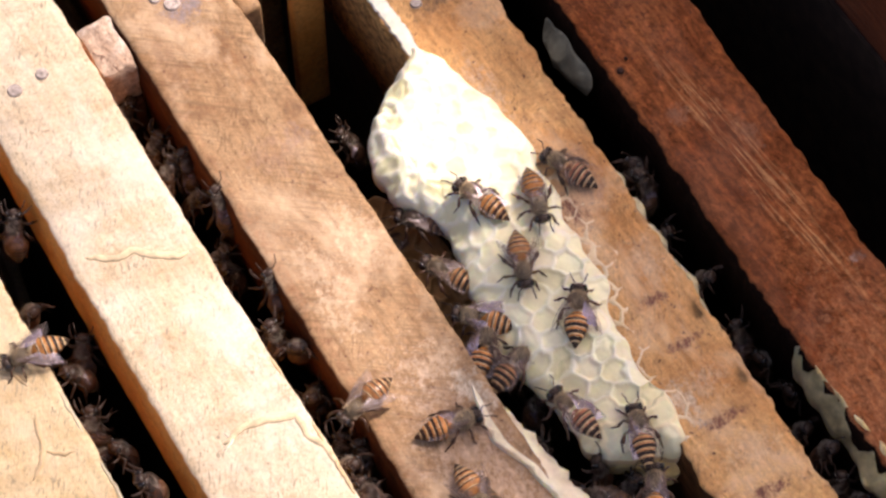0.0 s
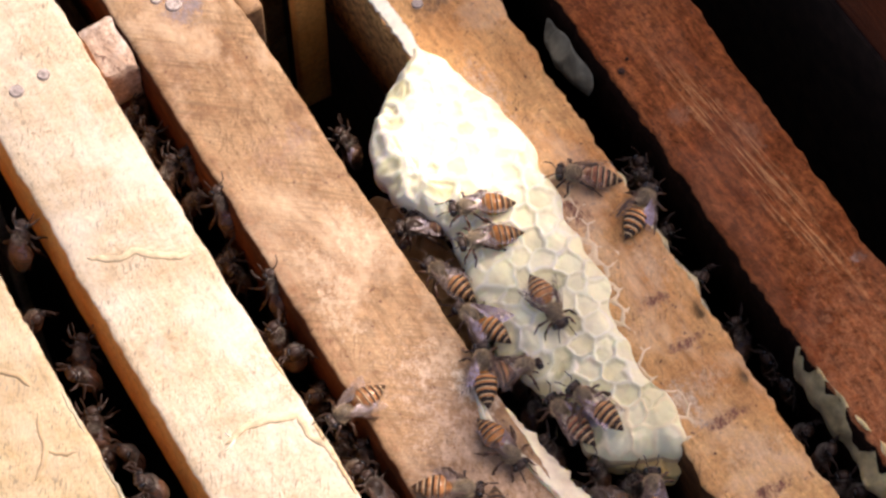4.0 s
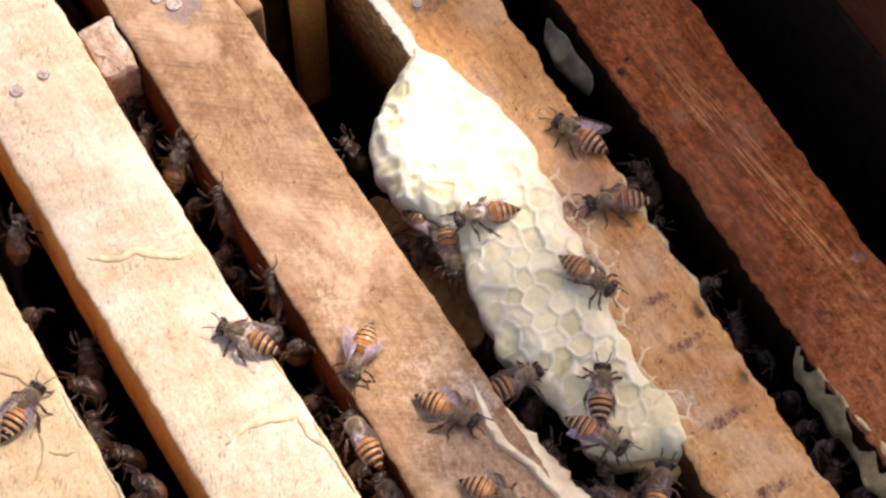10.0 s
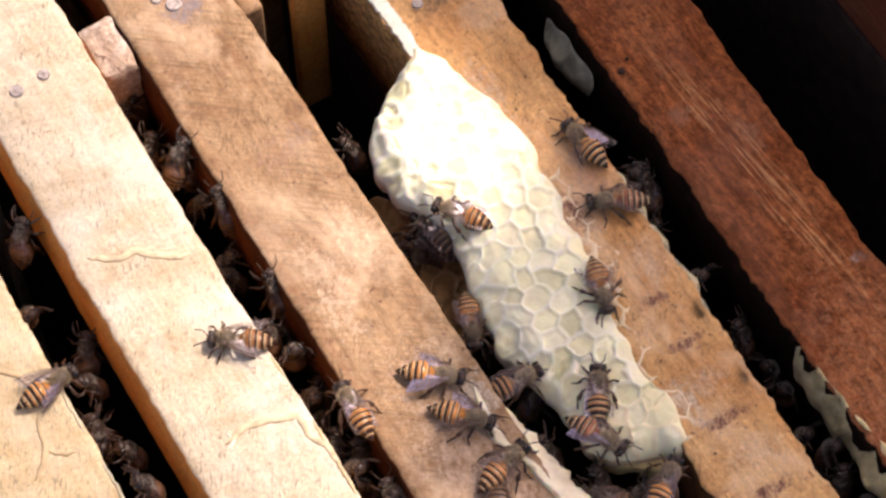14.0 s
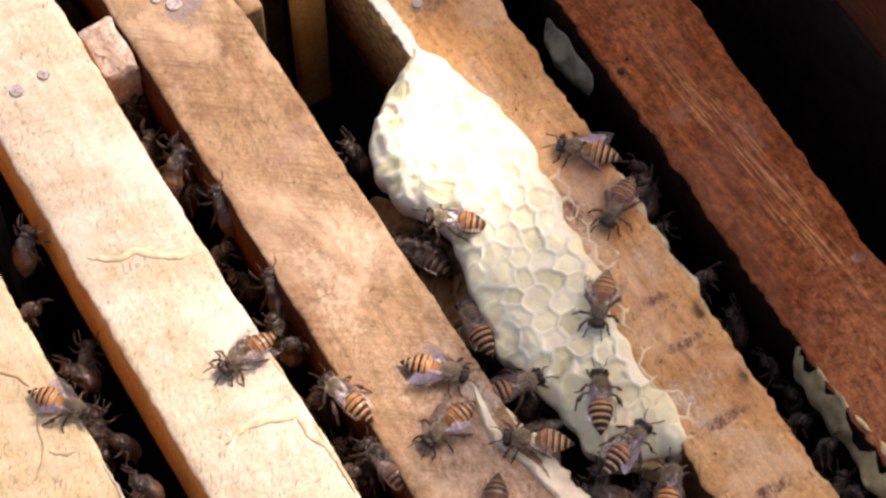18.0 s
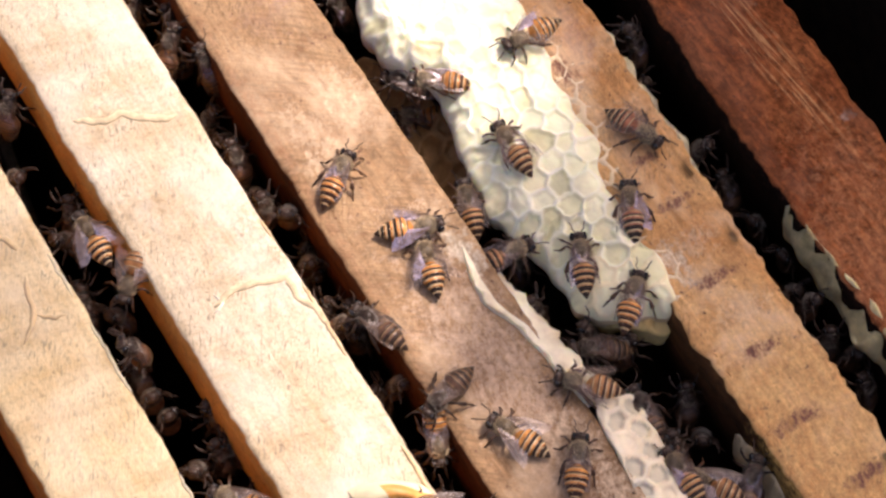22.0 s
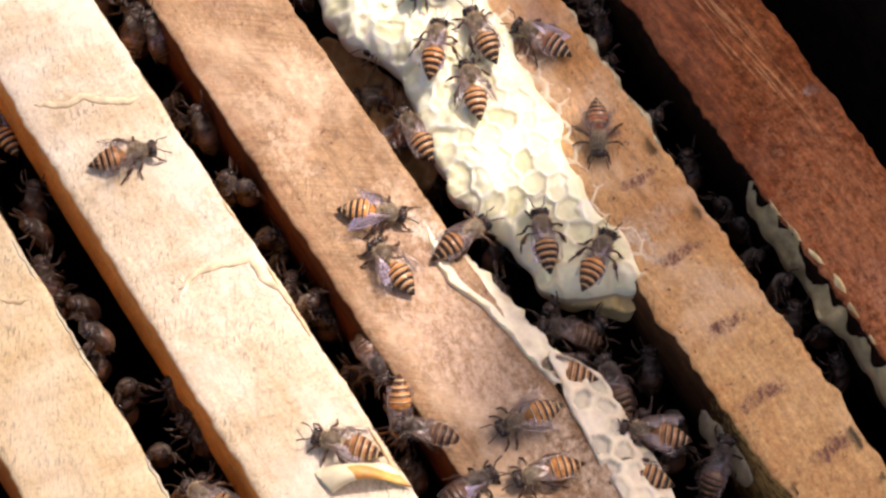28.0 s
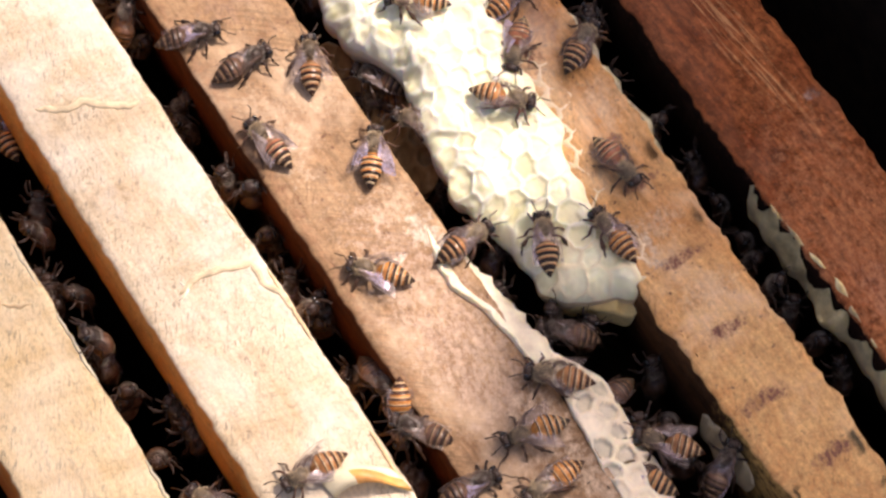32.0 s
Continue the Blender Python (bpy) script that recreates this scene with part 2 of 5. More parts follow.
# D's side: shade painted dark, bounced light as orange spots at y 30, 52.
SHADED_SIDE = wood("shaded_bar_side", (0.20, 0.085, 0.03), (0.07, 0.028, 0.013), specks=0.6, ticks=0.3, streaks=0.4, spec=0.15, mottle=0.8, crumb=0.4, spots=((14.5, -92, 4, 16, 0, (0.62, 0.36, 0.11), 0.9), (14.5, 52, 4, 22, 0, (0.85, 0.47, 0.16), 1.0), (14.5, 30, 4, 20, 0, (0.60, 0.30, 0.10), 0.8)))
# C's and E's sides: gap shade put into dark and near-black colour.
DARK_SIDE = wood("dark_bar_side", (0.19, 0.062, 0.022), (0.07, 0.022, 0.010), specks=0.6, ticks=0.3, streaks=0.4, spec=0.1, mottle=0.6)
BLACK_SIDE = wood("shade_black_bar_side", (0.035, 0.014, 0.008), (0.014, 0.007, 0.005), specks=0.6, ticks=0.3, streaks=0.4, spec=0.06, mottle=0.6)
WALL_WOOD = wood("painted_hive_wood", (0.32, 0.09, 0.035), (0.15, 0.04, 0.016), specks=0.4)
WAX = plain("fresh_white_wax", (0.94, 0.905, 0.69), 0.36, 0.06, 300, 0.25, 0.4, 0.45, vary=0.35, tones=WAX_TONES)
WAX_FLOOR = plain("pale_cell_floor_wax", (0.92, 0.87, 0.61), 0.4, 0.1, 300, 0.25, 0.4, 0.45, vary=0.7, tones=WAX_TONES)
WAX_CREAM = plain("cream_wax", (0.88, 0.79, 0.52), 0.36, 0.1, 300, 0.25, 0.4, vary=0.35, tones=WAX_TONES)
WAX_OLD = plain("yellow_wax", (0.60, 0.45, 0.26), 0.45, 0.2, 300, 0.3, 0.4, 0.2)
WAX_GREY = plain("greyish_wax", (0.60, 0.54, 0.37), 0.45, 0.2, 300, 0.3, 0.4, 0.2)
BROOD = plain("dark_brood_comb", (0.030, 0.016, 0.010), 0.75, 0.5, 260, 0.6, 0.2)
NAIL = plain("worn_nail_head", (0.40, 0.345, 0.31), 0.6, 0.55, 1100, 0.8, 0.3, 0.0, 0.25)
KNOT = plain("dark_knot", (0.03, 0.012, 0.008), 0.7, 0.4, 900, 0.3, 0.2)


# ---- mesh helpers ----
def mesh_of(bm, name, mats, smooth=True):
    me = bpy.data.meshes.new(name)
    bmesh.ops.recalc_face_normals(bm, faces=bm.faces)
    bm.to_mesh(me)
    bm.free()
    for m in (mats if isinstance(mats, (list, tuple)) else [mats]):
        me.materials.append(m)
    if smooth:
        me.polygons.foreach_set("use_smooth", [True] * len(me.polygons))
    return me


def part(name, bm, mats, parent, label="", smooth=True):
    ob = new(name, mesh_of(bm, name, mats, smooth))
    ob.parent = parent
    if label:
        tagged(ob, label)
    return ob


def root(name, label, category, group="", kind=""):
    return tagged(new(name), label, category, group, kind)


def box_bm(x0, x1, y0, y1, z0, z1, bevel=0.0, seg=2):
    bm = bmesh.new()
    bmesh.ops.create_cube(bm, size=1, matrix=Matrix.LocRotScale(((x0 + x1) / 2, (y0 + y1) / 2, (z0 + z1) / 2), None, (x1 - x0, y1 - y0, z1 - z0)))
    if bevel:
        bmesh.ops.bevel(bm, geom=bm.edges[:], offset=bevel, segments=seg, profile=0.6, affect="EDGES")
    return bm


def rough_bar(x0, x1, y0, y1, z0, z1, seed, chip=0.0006, step=0.0010, flare=0.0, skew=(0.0, 0.0)):
    """A sawn bar carried along y, its edges chipped unevenly; flare: how far the left side runs out below its edge;
    skew: how far each edge runs off to the right for each metre of y."""
    bm = bmesh.new()
    r = 0.00035
    prof = [(x0, z0)]
    if flare:
        prof += [(x0 - 0.8 * flare, z1 - 0.0108), (x0 - flare, z1 - 0.0098), (x0 - 0.55 * flare, z1 - 0.0045)]
    else:
        prof += [(x0, z1 - 0.012), (x0, z1 - 0.008), (x0, z1 - 0.004)]
    prof += [(x0 - 0.06 * flare, z1 - r), (x0 + r, z1 - 0.1 * r), (x0 + 4 * r, z1)]
    left = len(prof)
    prof += [(x0 + (x1 - x0) * k / 10, z1) for k in range(1, 10)]
    right = len(prof)
    prof += [(x1 - 4 * r, z1), (x1 - r, z1 - 0.1 * r), (x1, z1 - r), (x1, z1 - 0.005), (x1, z0)]
    n = int((y1 - y0) / step)
    rings = []
    for i in range(n + 1):
        y = y0 + (y1 - y0) * i / n
        bend = 0.0008 * noise.noise((seed, y * 14, 7.0))
        ring = []
        for j, (x, z) in enumerate(prof):
            side = -1 if j < left else (1 if j >= right else 0)
            v = noise.noise((side * 9.1 + seed, y * 160, 0.3)) + 0.7 * noise.noise((side * 5.7 + seed, y * 520, 1.3)) + 0.5 * noise.noise((side * 3.3 + seed, y * 1500, 4.0))
            top = 1.0 if z > z1 - 0.002 else 0.35
            dx = side * chip * top * (0.6 * v - 0.2)
            dz = 0.00022 * noise.noise((x * 140 + seed, y * 45, 2.0)) if z > z0 else 0
            off = y * (skew[0] + (skew[1] - skew[0]) * max(0.0, min(1.0, (x - x0) / (x1 - x0))))
            ring.append(bm.verts.new((x + dx + bend + off, y, z + dz)))
        rings.append(ring)
    for p, q in zip(rings, rings[1:]):
        for j in range(len(prof) - 1):
            f = bm.faces.new((p[j], p[j + 1], q[j + 1], q[j]))
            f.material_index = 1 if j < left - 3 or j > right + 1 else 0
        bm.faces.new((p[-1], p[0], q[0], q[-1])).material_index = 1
    bm.faces.new(rings[0])
    bm.faces.new(rings[-1])
    return bm


def tube_bm(bm, pts, radii, sides=6, flat=1.0, mat=0):
    """A tapered tube through pts, added to bm."""
    pts = [Vector(p) for p in pts]
    rings = []
    for i, p in enumerate(pts):
        d = (pts[min(i + 1, len(pts) - 1)] - pts[max(i - 1, 0)]).normalized()
        a = d.cross(Vector((0, 0, 1)))
        if a.length < 1e-4:
            a = Vector((1, 0, 0))
        a.normalize()
        b = a.cross(d).normalized()
        r = radii[i] if isinstance(radii, (list, tuple)) else radii
        rings.append([bm.verts.new(p + a * (r * math.cos(2 * math.pi * k / sides)) + b * (flat * r * math.sin(2 * math.pi * k / sides))) for k in range(sides)])
    for u, v in zip(rings, rings[1:]):
        for k in range(sides):
            f = bm.faces.new((u[k], u[(k + 1) % sides], v[(k + 1) % sides], v[k]))
            f.material_index = mat
    for cap in (rings[0], rings[-1]):
        f = bm.faces.new(cap)
        f.material_index = mat
    return bm


def ellipsoid(bm, c, r, u=16, v=10, rot=(0, 0, 0)):
    bmesh.ops.create_uvsphere(bm, u_segments=u, v_segments=v, radius=1.0, matrix=Matrix.LocRotScale(c, Euler([radians(a) for a in rot]), r))
    return bm


# ---- the hive ----
Y0, Y1 = -0.30, 0.13
BAR_H = 0.025
GROUND_Z = -0.45


def ground_sheet():
    bm = bmesh.new()
    bmesh.ops.create_grid(bm, x_segments=2, y_segments=2, size=400)
    m = plain("dry_grass_ground", (0.10, 0.11, 0.05), 0.9, 0.5, 3, 0.2, 0.1)
    ob = new("ground", mesh_of(bm, "ground", m, False))
    ob.location.z = GROUND_Z
    tagged(ob, "short dry grass ground around the hive", "ground", kind="structure")


def hive_box():
    hive = root("hive_body", "weathered wooden beehive box holding the comb frames", "beehive", kind="structure")
    x0, x1, zt = -0.108, 0.089, 0.012
    t = 0.022
    for name, dims in (("side_wall", (x0 - t, x0, Y0 - 0.012, Y1 + 0.012, GROUND_Z, zt)), ("side_wall", (x1, x1 + t, Y0 - 0.012, Y1 + 0.012, GROUND_Z, zt + 0.003)),
                       ("end_wall", (x0 - t, x1 + t, Y0 - 0.012 - t, Y0 - 0.0125, GROUND_Z, zt)), ("end_wall", (x0 - t, x1 + t, Y1 + 0.0125, Y1 + 0.012 + t, GROUND_Z, zt))):
        part(name, box_bm(*dims, bevel=0.0012), WALL_WOOD, hive, smooth=False)
    # Floor and lining take the near-black colour of the brood comb.
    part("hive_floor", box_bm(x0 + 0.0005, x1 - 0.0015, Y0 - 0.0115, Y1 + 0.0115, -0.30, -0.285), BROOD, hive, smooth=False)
    part("inner_lining", box_bm(x1 - 0.0012, x1 - 0.0002, Y0 - 0.011, Y1 + 0.011, -0.28, -0.001), BROOD, hive, "thin near-black sheet on the inside of the wall", smooth=False)
    for y in (Y0, Y1):
        part("rest_ledge", box_bm(x0 + 0.0005, x1 - 0.0015, y - 0.0115, y + 0.0115, -BAR_H - 0.02, -BAR_H), WALL_WOOD, hive, smooth=False)


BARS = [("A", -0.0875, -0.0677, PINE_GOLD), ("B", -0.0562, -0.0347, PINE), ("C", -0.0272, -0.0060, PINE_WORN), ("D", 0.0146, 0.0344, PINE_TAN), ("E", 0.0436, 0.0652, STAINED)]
SKEW = {"D": (0.0, 0.030), "E": (0.026, 0.034)}
BAR_LABELS = {
    "A": "pale pine hive frame bar with thin wax ridges", "B": "pale cream pine hive frame bar smeared with wax",
    "C": "tan scratched pine hive frame bar crossed by walking bees", "D": "tan pine hive frame bar with dark propolis stains and white comb",
    "E": "dark red-brown stained hive frame bar with wax fringe"}


def frames_of_hive():
    for i, (k, a, b, m) in enumerate(BARS):
        fr = root("hive_frame", BAR_LABELS[k], "hive frame", "hive frames side by side")
        part("top_bar", rough_bar(a, b, Y0, Y1, -BAR_H, 0, 3.7 * i + 1, 0.0013 if k in "DE" else 0.0006, flare=0.0016 if k in "AB" else 0.0006, skew=SKEW.get(k, (0.0, 0.0))), [m, {"A": ORANGE_WOOD, "B": ORANGE_WOOD, "C": DARK_SIDE, "D": SHADED_SIDE, "E": BLACK_SIDE}[k]], fr)
        c = (a + b) / 2
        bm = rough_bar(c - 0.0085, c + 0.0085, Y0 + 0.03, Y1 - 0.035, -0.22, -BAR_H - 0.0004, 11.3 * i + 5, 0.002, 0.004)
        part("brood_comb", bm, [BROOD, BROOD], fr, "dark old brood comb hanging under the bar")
        for y in (Y0 + 0.018, Y1 - 0.03):
            part("end_bar", box_bm(c - 0.0105, c + 0.0105, y, y + 0.010, -0.23, -BAR_H - 0.0004, 0.001), m, fr, smooth=False)


ground_sheet()
hive_box()
frames_of_hive()


# ---- comb ----
def soften_rim(bm, rounds=24):
    """Smooths the stepped outline of a sheet of cells."""
    rim = {}
    for e in bm.edges:
        if len(e.link_faces) == 1:
            for v in e.verts:
                rim.setdefault(v, []).append(e.other_vert(v))
    for _ in range(rounds):
        new_co = {v: v.co * 0.4 + (n[0].co + n[1].co) * 0.3 for v, n in rim.items() if len(n) == 2}
        for v, c in new_co.items():
            v.co = c


def hang_rim(bm, steps):
    """Carries the rim of a sheet down in steps of (drop, inset) in mm."""
    edges = [e for e in bm.edges if len(e.link_faces) == 1]
    centre = sum((v.co for v in bm.verts), Vector()) / len(bm.verts)
    for drop, inset in steps:
        geo = bmesh.ops.extrude_edge_only(bm, edges=edges)["geom"]
        for v in geo:
            if isinstance(v, bmesh.types.BMVert):
                d = Vector((centre.x - v.co.x, 0.15 * (centre.y - v.co.y), 0))
                if d.length > 0:
                    v.co += d.normalized() * (inset * MM)
                v.co.z -= drop * MM * (1 + 0.4 * noise.noise(v.co * 250))
        edges = [e for e in geo if isinstance(e, bmesh.types.BMEdge)]


COMB_EDGE = [(39.5, 14.6, 15.6), (34, 9, 19.6), (27.5, 1, 21.2), (20, -2.4, 23), (13.5, -1.6, 24), (8.5, 2.2, 24), (2, 3.6, 23), (-6, 2, 20.8), (-12, 0.2, 21.3),
             (-20, -1.0, 20.6), (-27, 0.4, 17.8), (-33, 2.6, 16.9), (-40, 2.6, 17.2), (-44, 3, 17.4), (-47, 5, 17.2), (-50, 10.5, 16.9), (-52.5, 15.4, 16.6)]


def comb_limits(y):
    for (ya, la, ra), (yb, lb, rb) in zip(COMB_EDGE, COMB_EDGE[1:]):
        if yb <= y <= ya:
            u = (ya - y) / (ya - yb)
            return la + (lb - la) * u, ra + (rb - ra) * u
    return None


def hex_cell(x, y, pitch):
    """The nearest cell of a honeycomb lattice: its index and the distance to its wall, 0 at the wall and 1 in the middle."""
    h = pitch * math.sqrt(3) / 2
    best = None
    j0 = round(y / h)
    for j in (j0 - 1, j0, j0 + 1):
        off = pitch / 2 if j % 2 else 0
        i = round((x - off) / pitch)
        dx, dy = x - off - i * pitch, y - j * h
        d = max(abs(dx), abs(dx) / 2 + abs(dy) * math.sqrt(3) / 2)
        if best is None or d < best[0]:
            best = (d, i, j)
    return best[1], best[2], 1 - best[0] / (pitch / 2)


def comb_height(x, y):
    """Height in mm of the white comb's skin over (x, y) in mm, without its cells."""
    lim = comb_limits(y)
    if lim is None or not lim[0] < x < lim[1]:
        return None
    l, r = lim
    u = (x - l) / (r - l)
    e = min(1.0, (x - l) / 4.5) ** 0.5
    rgt = min(1.0, (r - x) / 3.0) ** 0.6
    crest = 3.4 if y > 4 else 3.4 - 1.4 * min(1, (4 - y) / 14)
    base = -2.5 * (1 - u) ** 1.5 + (0 if y > -30 else -1.2 * (1 - u))
    end = min(1.0, max(0.02, (39.5 - y) / 7)) ** 0.5
    return base + crest * e * rgt * end - (1 - e) * 1.5


def white_comb():
    comb = root("burr_comb", "fresh white wax burr comb bridging two hive bars", "honeycomb")
    step = 0.23
    xs = np.arange(-4, 26, step)
    ys = np.arange(-57, 41, step)
    bm = bmesh.new()
    idx, cell = {}, {}
    owner = {}
    for a, x in enumerate(xs):
        for b, y in enumerate(ys):
            wx = x + 1.6 * noise.noise((x * 0.2, y * 0.2, 3.0)) + 0.35 * noise.noise((x * 0.7, y * 0.7, 3.0))
            wy = y + 1.6 * noise.noise((x * 0.22, y * 0.22, 8.0)) + 0.35 * noise.noise((x * 0.7, y * 0.7, 8.0))
            h = comb_height(wx, wy)
            if h is None:
                continue
            ci, cj, w = hex_cell(wx * 0.94 + wy * 0.34, -wx * 0.34 + wy * 0.94, 4.3)
            rnd = random.Random(ci * 91 + cj * 1013)
            upper = wy > 3 + 3 * noise.noise((wx * 0.1, 0, 1))
            left = (wx - comb_limits(wy)[0]) < 5.5
            depth = (0.10 + 0.35 * rnd.random() ** 2) if upper else (0.10 + 0.45 * rnd.random() ** 1.8)
            if upper and left:
                depth = 0.25 + 0.45 * rnd.random()
            k = max(0.0, min(1.0, (w - 0.05 - 0.06 * rnd.random()) / (0.55 if upper else 0.14 + 0.22 * rnd.random())))
            k = k * k * (3 - 2 * k)
            h -= depth * k * (1 + 0.35 * noise.noise((x * 0.5, y * 0.5, 12.0)))
            if not upper:
                h += (0.16 + 0.4 * noise.noise((x * 0.28, y * 0.28, 21.0))) * math.exp(-(w / 0.13) ** 2) + 0.4 * noise.noise((x * 0.16, y * 0.16, 15.0))
            h += 0.4 * noise.noise((x * 0.22, y * 0.22, 5.0)) + 0.12 * noise.noise((x * 0.5, y * 0.5, 5.0)) + 0.05 * noise.noise((x * 2.1, y * 2.1, 1.0))
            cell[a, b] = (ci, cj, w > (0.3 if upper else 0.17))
            idx[a, b] = bm.verts.new((x * MM, y * MM, h * MM))
    for (a, b), v in list(idx.items()):
        q = [idx.get((a + 1, b)), idx.get((a + 1, b + 1)), idx.get((a, b + 1))]
        if all(q):
            owner[bm.faces.new((v, *q))] = cell[a, b]
    soften_rim(bm)
    # each cell is a piece of its own
    pieces = {}
    for f, c in owner.items():
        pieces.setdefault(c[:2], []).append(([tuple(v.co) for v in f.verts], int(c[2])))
    for c in sorted(pieces):
        table, faces = {}, []
        for quad, floor in pieces[c]:
            faces.append([table.setdefault(p, len(table)) for p in quad])
        me = bpy.data.meshes.new("wax_cell")
        me.from_pydata(list(table), [], faces)
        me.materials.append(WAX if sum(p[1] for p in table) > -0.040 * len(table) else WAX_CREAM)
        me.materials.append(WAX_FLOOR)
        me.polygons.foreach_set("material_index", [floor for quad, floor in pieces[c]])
        me.polygons.foreach_set("use_smooth", [True] * len(faces))
        new("wax_cell", me).parent = comb
    top = bm.faces[:]
    hang_rim(bm, ((0.7, -0.15), (1.6, 0.2), (2.4, 0.9)))
    bmesh.ops.delete(bm, geom=top, context="FACES")
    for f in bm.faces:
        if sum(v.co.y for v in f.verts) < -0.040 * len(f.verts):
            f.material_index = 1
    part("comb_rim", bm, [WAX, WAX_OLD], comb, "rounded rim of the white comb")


white_comb()


# ---- wax on the bars ----
FRAMES = {ob["label"]: ob for ob in scene.objects if ob.name.split(".")[0] == "hive_frame"}
FRAME = {k: FRAMES[BAR_LABELS[k]] for k in "ABCDE"}


def limits(rows, y):
    for (ya, la, ra), (yb, lb, rb) in zip(rows, rows[1:]):
        if yb <= y <= ya:
            u = (ya - y) / (ya - yb)
            return la + (lb - la) * u, ra + (rb - ra) * u
    return None


def comb_field(name, rows, height, mat, parent, pitch=4.6, depth=(0.5, 1.8), step=0.3, skirt=3.0, turn=0.3, label=""):
    """A sheet of open cells between the left and right edges in rows (y, left, right), in mm; height(u, y) is its skin."""
    bm = bmesh.new()
    idx, floors = {}, set()
    lo, hi = min(r[1] for r in rows), max(r[2] for r in rows)
    for a, x in enumerate(np.arange(lo, hi, step)):
        for b, y in enumerate(np.arange(rows[-1][0], rows[0][0], step)):
            wx = x + 0.7 * noise.noise((x * 0.3, y * 0.3, 3.0))
            wy = y + 0.7 * noise.noise((x * 0.3, y * 0.3, 8.0))
            lim = limits(rows, wy)
            if lim is None or not lim[0] < wx < lim[1]:
                continue
            ci, cj, w = hex_cell(wx * math.cos(turn) + wy * math.sin(turn), -wx * math.sin(turn) + wy * math.cos(turn), pitch)
            rnd = random.Random(ci * 71 + cj * 977)
            d = depth[0] + (depth[1] - depth[0]) * rnd.random()
            k = max(0.0, min(1.0, (w - 0.12) / 0.3))
            h = height((wx - lim[0]) / (lim[1] - lim[0]), wy) - d * k * k * (3 - 2 * k) + 0.15 * noise.noise((x * 0.6, y * 0.6, 2.0))
            idx[a, b] = bm.verts.new((x * MM, y * MM, h * MM))
            if k > 0.75 and d > depth[0] + 0.5 * (depth[1] - depth[0]):
                floors.add((a, b))
    for (a, b), v in list(idx.items()):
        q = [idx.get((a + 1, b)), idx.get((a + 1, b + 1)), idx.get((a, b + 1))]
        if all(q):
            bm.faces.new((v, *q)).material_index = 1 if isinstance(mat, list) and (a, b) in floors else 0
    soften_rim(bm)
    hang_rim(bm, ((0.3 * skirt, -0.1), (0.7 * skirt, 0.5)))
    bmesh.ops.delete(bm, geom=[v for v in bm.verts if not v.link_faces], context="VERTS")
    return part(name, bm, mat, parent, label)


def wax_lattice(rows, pitch, turn, mat, parent, label, tall=0.48, step=0.24):
    """Low, broken cell walls that rise softly from a bar between the left and right edges in rows, in mm; they thin out to the right."""
    bm = bmesh.new()
    idx = {}
    ca, sa = math.cos(turn), math.sin(turn)
    lo, hi = min(r[1] for r in rows), max(r[2] for r in rows)
    for a, x in enumerate(np.arange(lo, hi, step)):
        for b, y in enumerate(np.arange(rows[-1][0], rows[0][0], step)):
            lim = limits(rows, y)
            if lim is None or not lim[0] <= x <= lim[1]:
                continue
            wx = x + 1.6 * noise.noise((x * 0.2, y * 0.2, 3.0)) + 0.4 * noise.noise((x * 0.8, y * 0.8, 3.0))
            wy = y + 1.6 * noise.noise((x * 0.22, y * 0.22, 8.0)) + 0.4 * noise.noise((x * 0.8, y * 0.8, 8.0))
            w = hex_cell(wx * ca + wy * sa, -wx * sa + wy * ca, pitch)[2]
            u = (x - lim[0]) / (lim[1] - lim[0])
            fade = max(0.0, (1 - u) ** 0.6 * (0.75 + 0.9 * noise.noise((x * 0.23, y * 0.23, 31.0))))
            h = -0.22 + tall * fade * math.exp(-(w / 0.2) ** 2) + 0.35 * max(0.0, 0.35 - u) + 0.06 * noise.noise((x * 1.5, y * 1.5, 2.0))
            idx[a, b] = bm.verts.new((x * MM, y * MM, h * MM))
    for (a, b), v in list(idx.items()):
        q = [idx.get((a + 1, b)), idx.get((a + 1, b + 1)), idx.get((a, b + 1))]
        if all(q) and max(p.co.z for p in (v, *q)) > -0.00021:
            bm.faces.new((v, *q))
    bmesh.ops.delete(bm, geom=[v for v in bm.verts if not v.link_faces], context="VERTS")
    return part("starter_comb", bm, mat, parent, label)


def ridge(points, width, height, mat, parent, label="raised crooked wax ridge"):
    """A low crooked ridge of wax on a bar's top, through points in mm."""
    pts = []
    for (xa, ya), (xb, yb) in zip(points, points[1:]):
        n = max(2, int(math.hypot(xb - xa, yb - ya) / 0.8))
        for i in range(n):
            u = i / n
            x, y = xa + (xb - xa) * u, ya + (yb - ya) * u
            s = noise.noise((x * 0.8, y * 0.8, 4.0))
            pts.append((x + 0.35 * s, y + 0.5 * noise.noise((x * 0.7, y * 0.7, 9.0)), 0.05 * s))
    bm = bmesh.new()
    n = len(pts)
    radii = [width * MM * (0.55 + 0.4 * abs(noise.noise((i * 0.4, 1.0, 2.0))) + 0.2) * min(1, 0.25 + i / 3, 0.25 + (n - 1 - i) / 3) for i in range(n)]
    tube_bm(bm, [(x * MM, y * MM, z * MM) for x, y, z in pts], radii, 8, height / width)
    return part("wax_ridge", bm, mat, parent, label)


